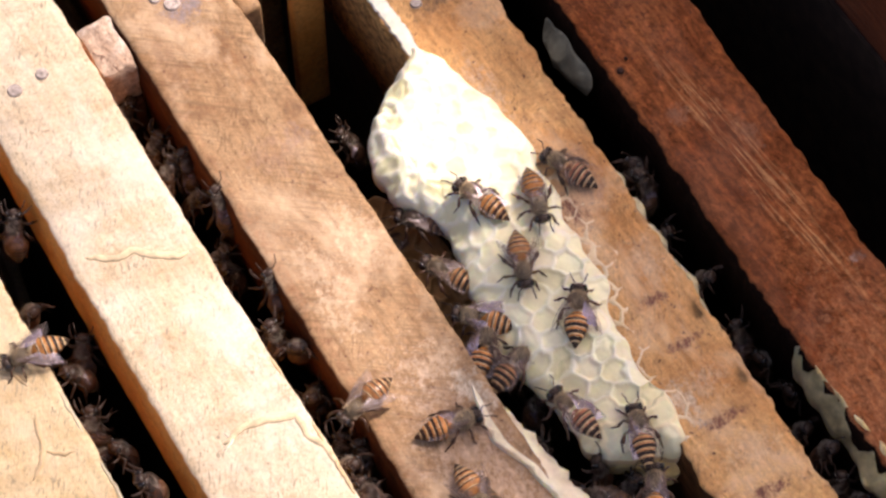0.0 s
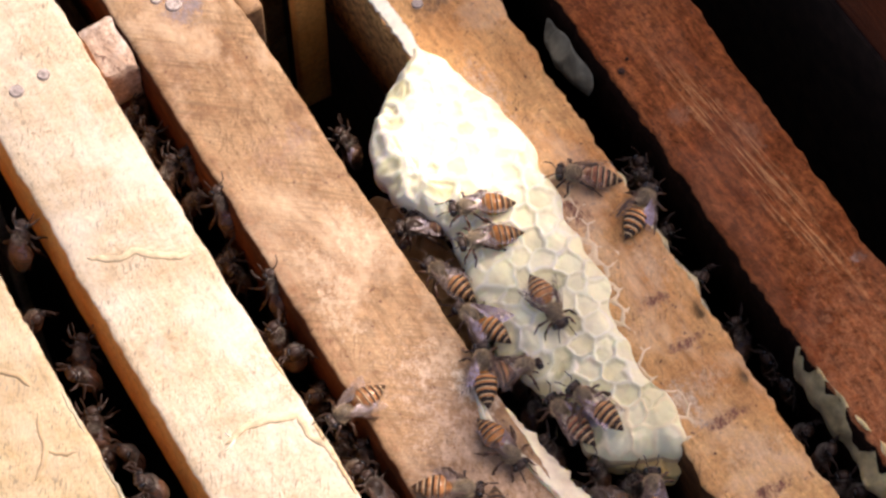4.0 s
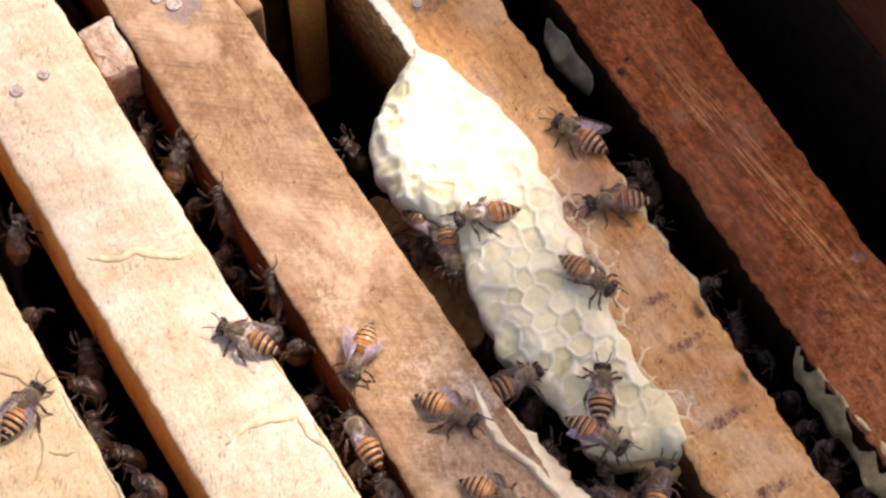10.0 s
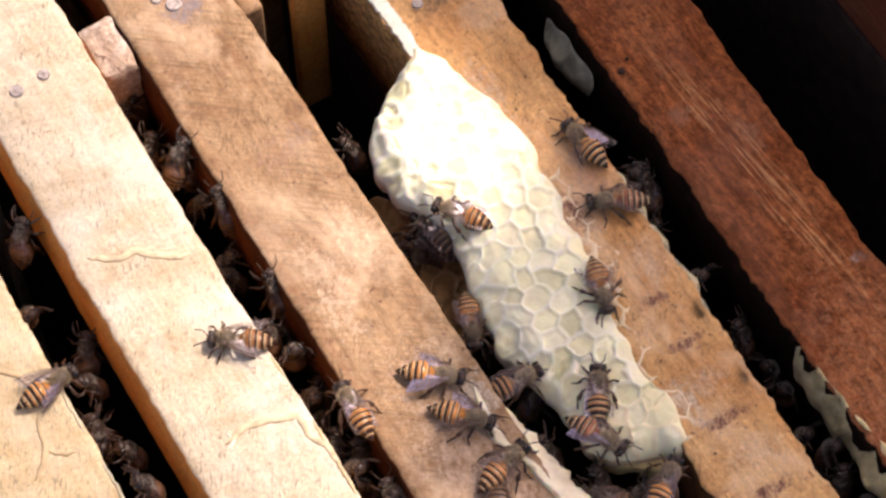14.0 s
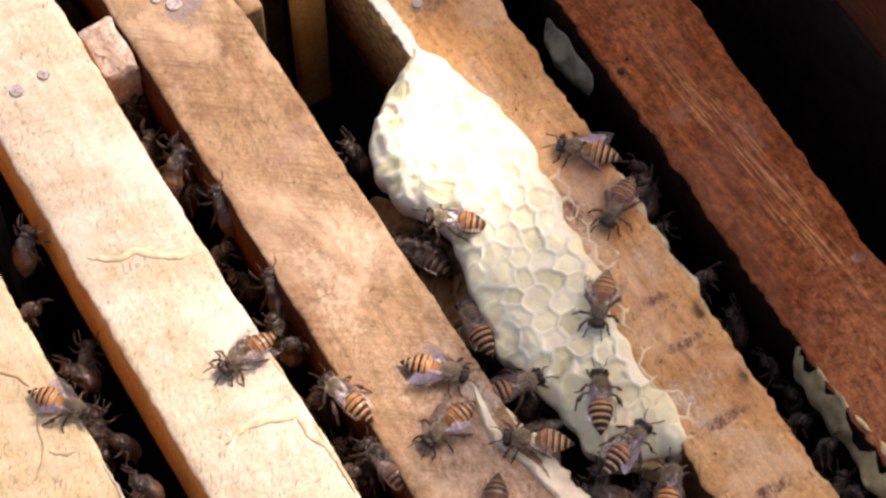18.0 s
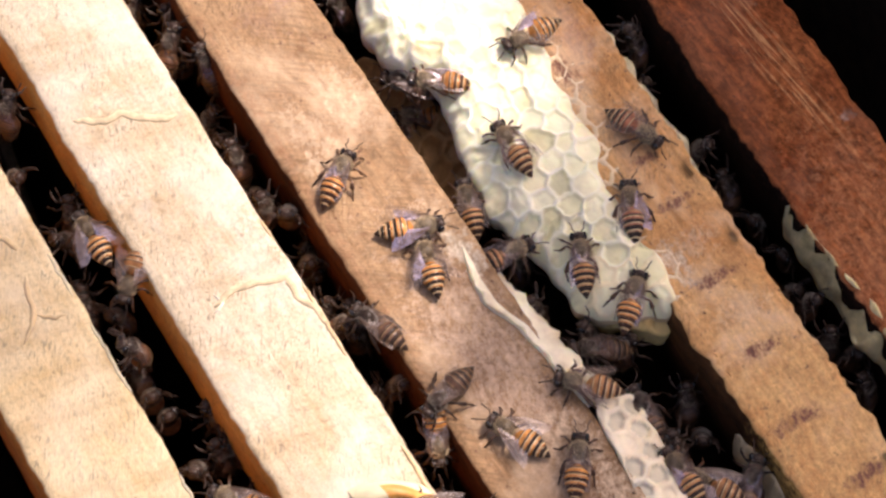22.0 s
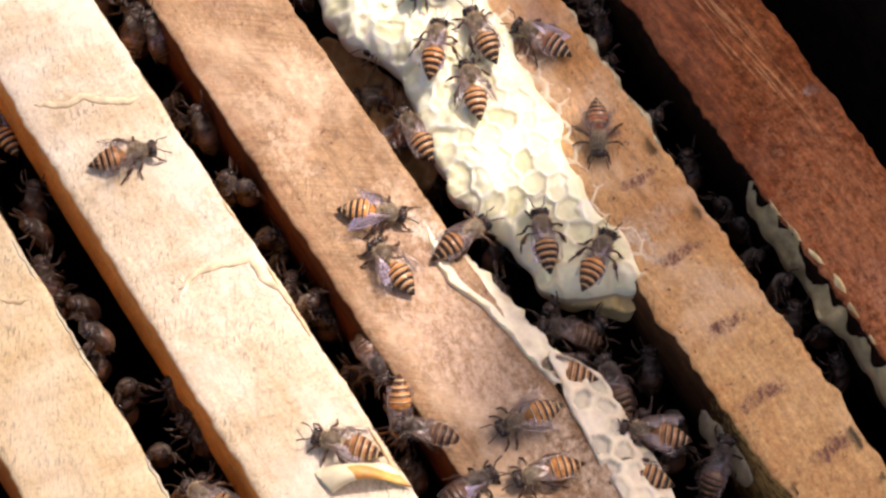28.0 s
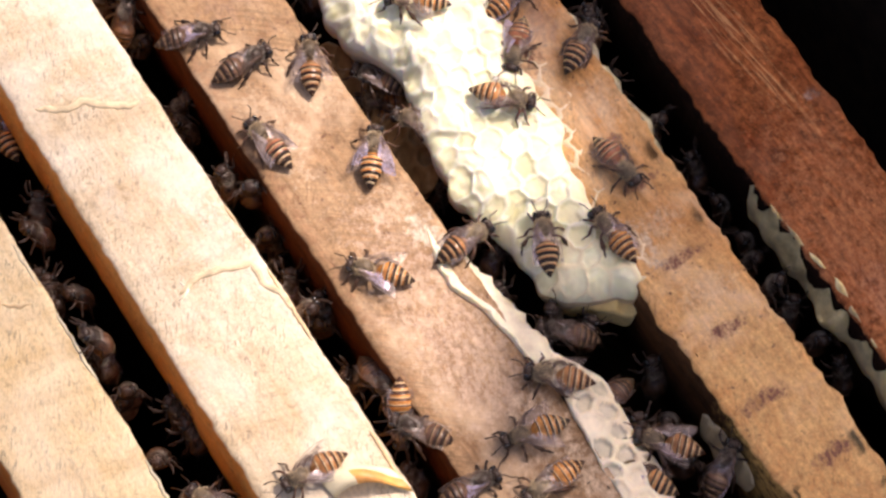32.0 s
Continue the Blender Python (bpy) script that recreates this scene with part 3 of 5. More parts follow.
def lip_of_wax():
    """A curled wall of white wax along the edge of the bar by the gap."""
    inner = [(-9.0, -25), (-10.6, -30.5), (-11.3, -35.4), (-8.9, -41.5), (-8.0, -46), (-7.4, -51), (-7.0, -55), (-6.0, -60)]
    outer = [(-6.0, -27), (-5.0, -33), (-4.0, -38), (-3.2, -44), (-2.7, -48), (-2.2, -53), (-1.6, -57), (-0.9, -61)]
    bm = bmesh.new()
    strips = []
    m = 40
    for i in range(m + 1):
        s = i / m * (len(inner) - 1)
        k = min(int(s), len(inner) - 2)
        u = s - k
        a = [inner[k][j] + (inner[k + 1][j] - inner[k][j]) * u for j in (0, 1)]
        b = [outer[k][j] + (outer[k + 1][j] - outer[k][j]) * u for j in (0, 1)]
        w = 0.5 * noise.noise((i * 0.25, 0, 6.0))
        taper = min(1.0, i / 6 + 0.1)
        f = 0.6 * noise.noise((i * 0.55, 3.0, 1.0))
        prof = [(-0.03, -0.2), (0.02 + 0.1 * f, 0.5 * taper), (0.05 + 0.2 * f, (0.95 + f) * taper), (0.09 + 0.2 * f, (0.9 + f) * taper), (0.11 + 0.1 * f, 0.3 * taper), (0.3, -0.1), (0.7, -1.0 + w), (1.0 + 0.3 * f, -2.4 + w), (1.05, -5.0), (0.6, -6.5)]
        strips.append([bm.verts.new(((a[0] + (b[0] - a[0]) * q + 0.4 * w) * MM, (a[1] + (b[1] - a[1]) * q) * MM, z * MM)) for q, z in prof])
    for p, q in zip(strips, strips[1:]):
        for j in range(len(p) - 1):
            bm.faces.new((p[j], p[j + 1], q[j + 1], q[j]))
    part("wax_lip", bm, LIP_WAX, FRAME["C"], "curled lip of fresh white wax")


WAX_GREEN = plain("greenish_wax", (0.52, 0.47, 0.31), 0.45, 0.3, 260, 0.3, 0.3, 0.3)
DIM_WAX = plain("dim_old_wax", (0.30, 0.28, 0.19), 0.5, 0.4, 240, 0.4, 0.3)
LACE_WAX = plain("lacy_wax", (0.66, 0.50, 0.25), 0.4, 0.6, 180, 0.4, 0.4, 0.5)
HONEY_WAX = plain("honey_wax", (0.60, 0.45, 0.20), 0.5, 0.25, 260, 0.3, 0.3, 0.4)
AMBER_WAX = plain("amber_wax", (0.34, 0.20, 0.08), 0.5, 0.4, 260, 0.4, 0.3)
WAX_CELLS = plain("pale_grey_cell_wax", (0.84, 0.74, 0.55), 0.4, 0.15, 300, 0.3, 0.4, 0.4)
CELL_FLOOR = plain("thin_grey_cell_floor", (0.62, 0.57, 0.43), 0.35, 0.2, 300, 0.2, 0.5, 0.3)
RIDGE_WAX = plain("dull_ridge_wax", (0.66, 0.54, 0.35), 0.65, 0.3, 500, 0.6, 0.2)
WAX_FILM = plain("thin_wax_film", (0.74, 0.58, 0.37), 0.35, 0.2, 300, 0.3, 0.5, 0.6)
CURL_WAX = plain("amber_flake_wax", (0.66, 0.34, 0.10), 0.4, 0.3, 260, 0.4, 0.4, 0.5)
LIP_WAX = plain("cream_lip_wax", (0.84, 0.72, 0.54), 0.4, 0.3, 220, 0.5, 0.4, 0.5)


def wax_details():
    lip_of_wax()
    comb_field("comb_strip", [(-42, 3.4, 5), (-45, 3.6, 8), (-48, 5.8, 12), (-51, 10.0, 14.2), (-54.5, 13.4, 14.5)], lambda u, y: -5.5 + 2.0 * u, HONEY_WAX, FRAME["D"], 4.8, (0.3, 1.8), skirt=4.0,
               label="honey-coloured lower edge of the comb")
    comb_field("comb_strip", [(22, -5.4, -1.0), (15, -5.2, 1.5), (8, -5.0, 4.4), (0, -4.6, 4.8), (-8, -3.6, 3.6), (-13, -1.5, 1.5)], lambda u, y: -16 + 5.0 * u, AMBER_WAX, FRAME["D"], 4.6, (0.4, 2.0),
               label="amber-coloured comb lower in the gap")
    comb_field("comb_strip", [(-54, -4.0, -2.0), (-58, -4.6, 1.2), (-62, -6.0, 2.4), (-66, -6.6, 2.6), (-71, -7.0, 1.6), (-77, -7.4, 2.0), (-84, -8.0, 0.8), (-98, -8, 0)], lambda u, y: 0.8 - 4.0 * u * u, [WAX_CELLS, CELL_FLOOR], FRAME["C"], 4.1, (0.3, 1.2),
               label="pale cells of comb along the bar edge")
    comb_field("comb_strip", [(-73, 13.6, 14.4), (-78, 12.4, 14.4), (-84, 12.6, 14.4), (-89, 13.6, 14.4)], lambda u, y: -10 + 7.0 * u, WAX_OLD, FRAME["D"], 4.4, (0.8, 2.4), label="yellowish cells of comb under the bar edge")
    comb_field("wax_fringe", [(-45, 42.1, 42.7), (-49, 41.3, 42.7), (-53, 40.5, 42.7), (-57, 40.6, 42.8), (-61, 40.3, 43.0), (-64, 41.1, 43.4), (-66, 40.8, 43.8), (-68.5, 39.8, 44.0), (-71, 39.3, 43.8), (-73.5, 39.6, 43.0), (-75.5, 41.0, 42.6), (-79, 40.6, 42.4), (-84, 40.9, 42.4), (-88, 40.0, 42.4), (-91, 39.8, 42.4), (-96, 40.5, 42.0)],
               lambda u, y: -5.8 + 6.2 * min(1.0, u * 1.15) + 0.7 * math.sin(1.1 * y + 2.5 * u), LACE_WAX, FRAME["E"], 4.6, (0.1, 0.7), label="wavy fringe of pale wax")
    comb_field("wax_fringe", [(4, 33.0, 34.2), (-2, 33.0, 36.4), (-5, 33.0, 35.0), (-8, 33.0, 36.8), (-12, 33.0, 34.9), (-16, 33.0, 36.4), (-20, 32.8, 34.7), (-25, 32.8, 36.6), (-29, 32.8, 34.6), (-32, 32.6, 35.0), (-34, 32.6, 33.2)],
               lambda u, y: 0.1 - 4.0 * u, WAX_GREEN, FRAME["D"], 3.6, (0.6, 2.0), label="scalloped fringe of pale wax")
    comb_field("wax_fringe", [(36, 42.4, 43.6), (32, 40.6, 43.6), (28, 40.2, 43.5), (25, 41.2, 43.4), (22, 41.0, 43.4), (18, 42.2, 43.2)], lambda u, y: -8 + 4.0 * u, DIM_WAX, FRAME["E"], 4.4, (0.4, 1.6), label="pale wax hanging below the bar")
    wax_lattice([(12, 23.2, 25.0), (6, 23.4, 27.5), (-1, 22.4, 28.0), (-9, 20.6, 27.5), (-17, 20.0, 27.2), (-24, 18.6, 25.5), (-30, 16.8, 24.2), (-38, 16.6, 24.0), (-46, 16.8, 22.6), (-53, 16.0, 19.5)], 4.3, 0.34, WAX_FILM, FRAME["D"],
                "thin translucent cell walls begun on the bar")
    ridge([(16.0, 36), (16.4, 42), (16.2, 50), (16.0, 58)], 1.7, 0.16, LIP_WAX, FRAME["D"], "white wax smear along the bar edge")
    ridge([(-53.6, 29.2), (-49, 26.4), (-46, 26.6), (-43.5, 24.0), (-39.6, 21.6), (-36.6, 20.9)], 0.8, 0.45, RIDGE_WAX, FRAME["B"])
    ridge([(-49.4, -13.6), (-44.5, -12.4), (-40, -14.0), (-36.6, -15.2), (-36.6, -19.7), (-35.1, -22.4), (-35.0, -27.4)], 0.75, 0.45, RIDGE_WAX, FRAME["B"])
    ridge([(-50, -15), (-47.5, -13.5), (-48.8, -11)], 0.4, 0.35, WAX, FRAME["B"])
    ridge([(-77, 18.4), (-73.4, 15.0), (-72.0, 11.2)], 0.6, 0.5, WAX_OLD, FRAME["A"])
    ridge([(-73.6, 7.2), (-74.4, 4), (-75.2, 0.2), (-77, -2), (-79.6, -4.6)], 0.55, 0.45, WAX_OLD, FRAME["A"])
    ridge([(-75.2, 0.2), (-72.6, -2.0), (-69.6, -2.6)], 0.5, 0.4, WAX_OLD, FRAME["A"])
    for k, mat, w, runs in (("A", WAX_GREY, 0.35, (((-68.4, 9), (-68.3, -1)), ((-68.1, -6), (-68.0, -21)), ((-67.9, -36), (-68.1, -46)))),
                            ("B", WAX_OLD, 0.4, (((-35.2, -3), (-35.0, -9)), ((-34.9, -17), (-35.1, -33)), ((-35.2, -50), (-35.4, -63))))):
        for run in runs:
            ridge(run, w, w, mat, FRAME[k], "thin strip of wax on the bar edge")
    # curl of brood wax standing off the pale bar
    bm = bmesh.new()
    strips = []
    for i in range(15):
        u = i / 14
        x, y = -46.4 + 11.0 * u, -53.8 - 5.6 * u * u
        lift = 1.0 + 3.2 * math.sin(math.pi * min(1, u * 1.15)) ** 0.8
        strips.append([bm.verts.new((x * MM + dx * MM, (y + dy) * MM, z * MM)) for dx, dy, z in ((0, 1.4, 0.0), (0, 0.3, lift * 0.5), (0.2, -0.9, lift * 0.9), (0.5, -2.6, lift), (0.6, -3.6, lift * 0.8), (0.4, -2.4, lift * 0.55), (0, -0.6, 0.1))])
    for p, q in zip(strips, strips[1:]):
        for j in range(len(p) - 1):
            amber = p[0].co.x > -42.5 * MM and j in (2, 3)
            bm.faces.new((p[j], p[j + 1], q[j + 1], q[j])).material_index = 1 if amber else 0
    part("wax_curl", bm, [WAX_CREAM, CURL_WAX], FRAME["B"], "curled flake of pale wax with an amber edge")


def nail(parent, x, y, r, mat=NAIL):
    bm = bmesh.new()
    bmesh.ops.create_cone(bm, cap_ends=True, segments=14, radius1=r * MM, radius2=r * 0.85 * MM, depth=0.0008, matrix=Matrix.Translation((x * MM, y * MM, 0.0001)))
    bmesh.ops.bevel(bm, geom=bm.edges[:], offset=0.00012, segments=1, affect="EDGES")
    part("nail_head", bm, mat, parent, smooth=False)


def bar_fittings():
    for k, x, y, r in (("B", -49.4, 66.3, 1.5), ("B", -43.7, 67.1, 1.3), ("C", -16.6, 69.0, 1.7), ("C", -18.8, 71.6, 1.2), ("D", 21.9, 46.6, 1.2)):
        nail(FRAME[k], x, y, r)
    for k, x, y, r in (("E", 46.1, 15.2, 0.7), ("E", 48.4, 17.0, 0.35)):
        nail(FRAME[k], x, y, r, KNOT)
    bm = box_bm(-0.0346, -0.0276, 0.0610, 0.0732, -0.011, -0.0004, 0.0010)
    bmesh.ops.subdivide_edges(bm, edges=bm.edges[:], cuts=4, use_grid_fill=True)
    for v in bm.verts:
        v.co += Vector((noise.noise(v.co * 500), noise.noise(v.co * 430 + Vector((3, 1, 2))), 0.6 * noise.noise(v.co * 600))) * 0.0007
    part("spacer_block", bm, PALE_BLOCK, FRAME["C"], "pale pinkish wooden spacer block")
    part("spacer_block", box_bm(-0.0345, -0.0277, 0.0600, 0.0740, -0.030, -0.0112, 0.0009), DARK_SIDE, FRAME["C"])
    part("spacer_block", box_bm(-0.0058, -0.0016, 0.0625, 0.0695, -0.016, -0.003, 0.0009), PINE_WORN, FRAME["C"], "worn wooden spacer block")
    part("side_slat", box_bm(0.0050, 0.0115, 0.0635, 0.0665, -0.045, -0.0065, 0.0006), ORANGE_WOOD, FRAME["D"], "upright wooden slat inside the hive")


PALE_BLOCK = wood("pale_pink_wood", (0.80, 0.66, 0.53), (0.56, 0.38, 0.26), wax=0.8, specks=0.8, crumb=0.6, mottle=0.7)
wax_details()
bar_fittings()


# ---- unseen tree, added so that its leaves shade the hive ----
THIN_LEAVES = 540
HOLES = [(-46, 92, 36, 30), (8, 17, 10, 29), (-13, -5, 2.4, 4)]     # sunlit places on the bars: x, y, half-widths, in mm


def shade_tree():
    tree = root("shade_tree", "unseen leafy green tree added beside the hive to cast dappled shade", "tree")
    bark = plain("grey_bark", (0.12, 0.09, 0.07), 0.9, 0.4, 60, 0.6, 0.2)
    leaf, n, l, b = material("green_leaf")
    f = noise_node(n, l, coords(n, l, (1, 1, 1)), 40, 3)
    l.new(ramp(n, l, f, [(0.3, (0.03, 0.07, 0.015)), (0.7, (0.06, 0.12, 0.03))]), b.inputs["Base Color"])
    b.inputs["Roughness"].default_value = 0.5
    c = SUN_DIR * 1.35
    bm = bmesh.new()
    tube_bm(bm, [(1.75, 0.35, GROUND_Z - 0.05), (1.72, 0.33, 0.1), (1.66, 0.3, 0.7), (1.55, 0.27, 1.2), (1.60, 0.33, 1.9), (1.9, 0.55, 2.7), (2.5, 0.85, 3.6), (2.9, 1.0, 4.2)], [0.11, 0.095, 0.085, 0.07, 0.055, 0.04, 0.025, 0.01], 12)
    part("trunk", bm, bark, tree)
    rnd, loose = random.Random(11), random.Random(5)
    for reach, y in ((0.17, 0.28), (0.21, 0.1), (0.24, -0.12), (0.2, -0.3)):
        bm = bmesh.new()
        p = c + Vector((reach, y, 0.0))
        tube_bm(bm, [(1.62, 0.29, 0.95), tuple(p + Vector((0.45, 0.12, -0.02))), tuple(p + Vector((0.2, 0.04, 0.03))), tuple(p)], [0.03, 0.02, 0.012, 0.004], 7)
        part("limb", bm, bark, tree)
    for end in ((2.36, 0.62, 4.2), (2.42, 0.80, 4.45), (2.30, 0.50, 4.0)):
        bm = bmesh.new()
        tube_bm(bm, [(2.45, 0.83, 3.53), ((2.45 + end[0]) / 2, (0.83 + end[1]) / 2 + 0.03, (3.53 + end[2]) / 2 + 0.05), end], [0.018, 0.01, 0.003], 7)
        part("limb", bm, bark, tree)
    verts, faces = [], []
    made = 0
    while made < 1550 + THIN_LEAVES:
        thin = made >= 1550                       # a higher, sparser layer over the pale bars
        gx, gy = (rnd.uniform(-330, -48) if thin else rnd.uniform(-23.5, 240)), rnd.uniform(-300, 300)
        r = rnd.uniform(9, 14) if thin else rnd.uniform(15, 25)
        if not thin and any(((gx - hx) / (rx + 0.85 * r)) ** 2 + ((gy - hy) / (ry + 0.85 * r)) ** 2 < 1 for hx, hy, rx, ry in HOLES):
            continue
        if not thin and gx < -15 or (gx > 8 and gy < -15 or gx < -60 and gy < -20) and loose.random() < 0.42:      # the crown is looser over the near ends of the bars
            for _ in range(4):
                rnd.random()
            made += 1
            continue
        p = Vector((gx * MM, gy * MM, 0)) + SUN_DIR * (rnd.uniform(4.6, 5.6) if thin else rnd.uniform(1.18, 1.5))
        nrm = (SUN_DIR + Vector((rnd.uniform(-0.7, 0.7), rnd.uniform(-0.7, 0.7), rnd.uniform(-0.3, 0.5)))).normalized()
        a = nrm.orthogonal().normalized()
        a = (a * math.cos(made * 2.4) + nrm.cross(a) * math.sin(made * 2.4)).normalized()
        b2 = nrm.cross(a)
        k = len(verts)
        for u, w in ((-1.25, 0), (-0.6, 0.55), (0.2, 0.72), (0.9, 0.4), (1.5, 0), (0.9, -0.4), (0.2, -0.72), (-0.6, -0.55)):
            verts.append(p + a * (u * r * MM) + b2 * (w * r * MM) + nrm * (0.004 * abs(w)))
        faces.append(tuple(range(k, k + 8)))
        made += 1
    me = bpy.data.meshes.new("crown")
    me.from_pydata([tuple(v) for v in verts], [], faces)
    me.materials.append(leaf)
    crown = new("crown", me)
    crown.parent = tree
    tagged(crown, "loose crown of small green leaves")
    return tree


TREE = shade_tree()

# ---- bees ----
HAIR = plain("dark_bee_hair", (0.15, 0.118, 0.078), 0.5, 0.5, 2500, 0.5, 0.4, vary=0.7)
HAIR_PALE = plain("pale_bee_hair", (0.56, 0.45, 0.29), 0.8, 0.4, 2500, 0.4, 0.3, vary=0.8)
HAIR_SHADED = plain("shade_dimmed_bee_hair", (0.27, 0.24, 0.20), 0.6, 0.5, 2500, 0.4, 0.4, vary=0.6)
HAIR_GREY = plain("grey_bee_hair", (0.42, 0.38, 0.33), 0.7, 0.4, 2500, 0.4, 0.3, vary=0.6)
EYE = plain("bee_eye", (0.012, 0.010, 0.010), 0.16, 0.2, 3000, 0.1, 0.6)
SHELL = plain("dark_bee_shell", (0.032, 0.017, 0.011), 0.36, 0.4, 2000, 0.3, 0.3)
SHELL_BROWN = plain("brown_bee_shell", (0.065, 0.027, 0.014), 0.36, 0.5, 2000, 0.3, 0.3, vary=1.0)
LEG = plain("brown_bee_leg", (0.075, 0.035, 0.018), 0.35, 0.7, 1200, 0.3, 0.5, vary=1.0)
AMBER = plain("amber_bee_shell", (0.56, 0.235, 0.062), 0.26, 0.4, 900, 0.4, 0.5, 0.1, vary=0.9)
BROWN = plain("brown_amber_bee_shell", (0.42, 0.185, 0.06), 0.28, 0.45, 900, 0.4, 0.5, vary=0.9)
AMBER_SHADED = plain("shade_darkened_rust_shell", (0.11, 0.052, 0.028), 0.35, 0.5, 1500, 0.3, 0.5, vary=1.0)
CREAM = plain("cream_bee_hair", (0.66, 0.50, 0.29), 0.6, 0.3, 2500, 0.6, 0.3, vary=0.7)
TAN = plain("tan_bee_hair", (0.60, 0.42, 0.22), 0.6, 0.3, 2500, 0.6, 0.3, vary=0.8)
RUST = plain("red_brown_bee_shell", (0.33, 0.115, 0.05), 0.28, 0.5, 900, 0.4, 0.5, vary=0.9)
DULL = plain("shade_dulled_bee_hair", (0.26, 0.17, 0.095), 0.6, 0.3, 2500, 0.6, 0.2, vary=0.8)


def wing_material():
    m, n, l, b = material("clear_bee_wing")
    f = noise_node(n, l, coords(n, l, (1, 1, 1)), 1200, 2)
    info = n.new("ShaderNodeObjectInfo")
    # Violet tint and opacity, random by wing, paint the wings' sheen.
    l.new(ramp(n, l, info.outputs["Random"], [(0.0, (0.52, 0.45, 0.40)), (0.5, (0.60, 0.52, 0.53)), (0.82, (0.58, 0.51, 0.54)), (1.0, (0.56, 0.49, 0.70))]), b.inputs["Base Color"])
    b.inputs["Metallic"].default_value = 0.25
    b.inputs["Roughness"].default_value = 0.32
    clear = ramp(n, l, info.outputs["Random"], [(0.0, grey(0.06)), (0.55, grey(0.12)), (0.82, grey(0.24)), (1.0, grey(0.48))])
    l.new(mix(n, l, 0.5, clear, ramp(n, l, f, [(0.3, grey(0.35)), (0.7, grey(1.0))]), "MULTIPLY"), b.inputs["Alpha"])
    b.inputs["Thin Film Thickness"].default_value = 380
    b.inputs["Thin Film IOR"].default_value = 1.5
    bump(n, l, b, f, 0.2, 0.0001)
    return m


WING = wing_material()
VEIN = plain("wing_vein", (0.10, 0.055, 0.035), 0.5, 0.2, 2000, 0.0)
K = 0.86 * MM          # the bee is drawn 14 units long and scaled to 12 mm


def abdomen_bm(seed):
    bm = bmesh.new()
    rings, mats = [], []
    segs = 6
    rnd = random.Random(seed)
    dark_from = [q + rnd.uniform(-0.07, 0.07) for q in (0.86, 0.74, 0.56, 0.48, 0.40, 0.24)]
    for s in range(segs):
        for q, m in ((0.0, 2), (0.05 if s < 1 else 0.10 + 0.02 * s, 0), (0.30, 0), (dark_from[s], 1), (dark_from[s] + 0.05, 1), (0.985, 1)):
            u = (s + q) / segs
            x = -0.7 - 7.7 * u
            r = 2.45 * (min(1.0, u / 0.28) ** 0.5) * (1 - max(0.0, (u - 0.30) / 0.72) ** 1.7)
            r = max(r, 0.16) * (1.0 + (0.035 if q > 0.5 else (-0.045 if q < 0.2 else 0.0)))
            rings.append((x, 2.05 - 0.7 * u * u, r))
            mats.append(1 if (s == segs - 1 and m != 2) else (0 if (s == 0 and m == 2) else m))
    n = 18
    loops = []
    for x, z, r in rings:
        loops.append([bm.verts.new((x * K, r * math.cos(2 * math.pi * k / n) * K, (z + 0.86 * r * math.sin(2 * math.pi * k / n)) * K)) for k in range(n)])
    for i, (a, b) in enumerate(zip(loops, loops[1:])):
        for k in range(n):
            f = bm.faces.new((a[k], a[(k + 1) % n], b[(k + 1) % n], b[k]))
            f.material_index = mats[i]
    bm.faces.new(loops[0])
    f = bm.faces.new(loops[-1])
    f.material_index = 1
    # short pale hairs that lie back over the plates, thickest along each plate's front
    for _ in range(280):
        i = rnd.choice([q for q in range(len(rings) - 6) if q % 6 < 2] if rnd.random() < 0.7 else range(len(rings) - 4))
        x, z, r = rings[i]
        a = rnd.uniform(-0.5, math.pi + 0.5)
        p = Vector((x, r * math.cos(a), z + 0.86 * r * math.sin(a)))
        out = Vector((0, math.cos(a), math.sin(a)))
        side = Vector((0, -math.sin(a), math.cos(a))) * 0.035
        tip = p + Vector((-rnd.uniform(0.35, 0.6), 0, 0)) + out * rnd.uniform(0.06, 0.22)
        bm.faces.new([bm.verts.new(v * K) for v in (p - side, p + side, tip)]).material_index = 2
    return bm


def add_fuzz(bm, count, centre, radii, length, seed, low=-0.3):
    rnd = random.Random(seed)
    for _ in range(count):
        d = Vector((rnd.gauss(0, 1), rnd.gauss(0, 1), rnd.gauss(0, 1))).normalized()
        if d.z < low:
            d.z = -d.z
        p = Vector((centre[i] + d[i] * radii[i] * 0.97 for i in range(3)))
        w = d.orthogonal().normalized() * 0.045
        e = p + (d + Vector((rnd.uniform(-0.5, 0.2), rnd.uniform(-0.4, 0.4), rnd.uniform(-0.2, 0.4)))) * length * rnd.uniform(0.5, 1.1)
        f = bm.faces.new([bm.verts.new(v * K) for v in (p - w, p + w, e)])
        f.material_index = 1
    return bm


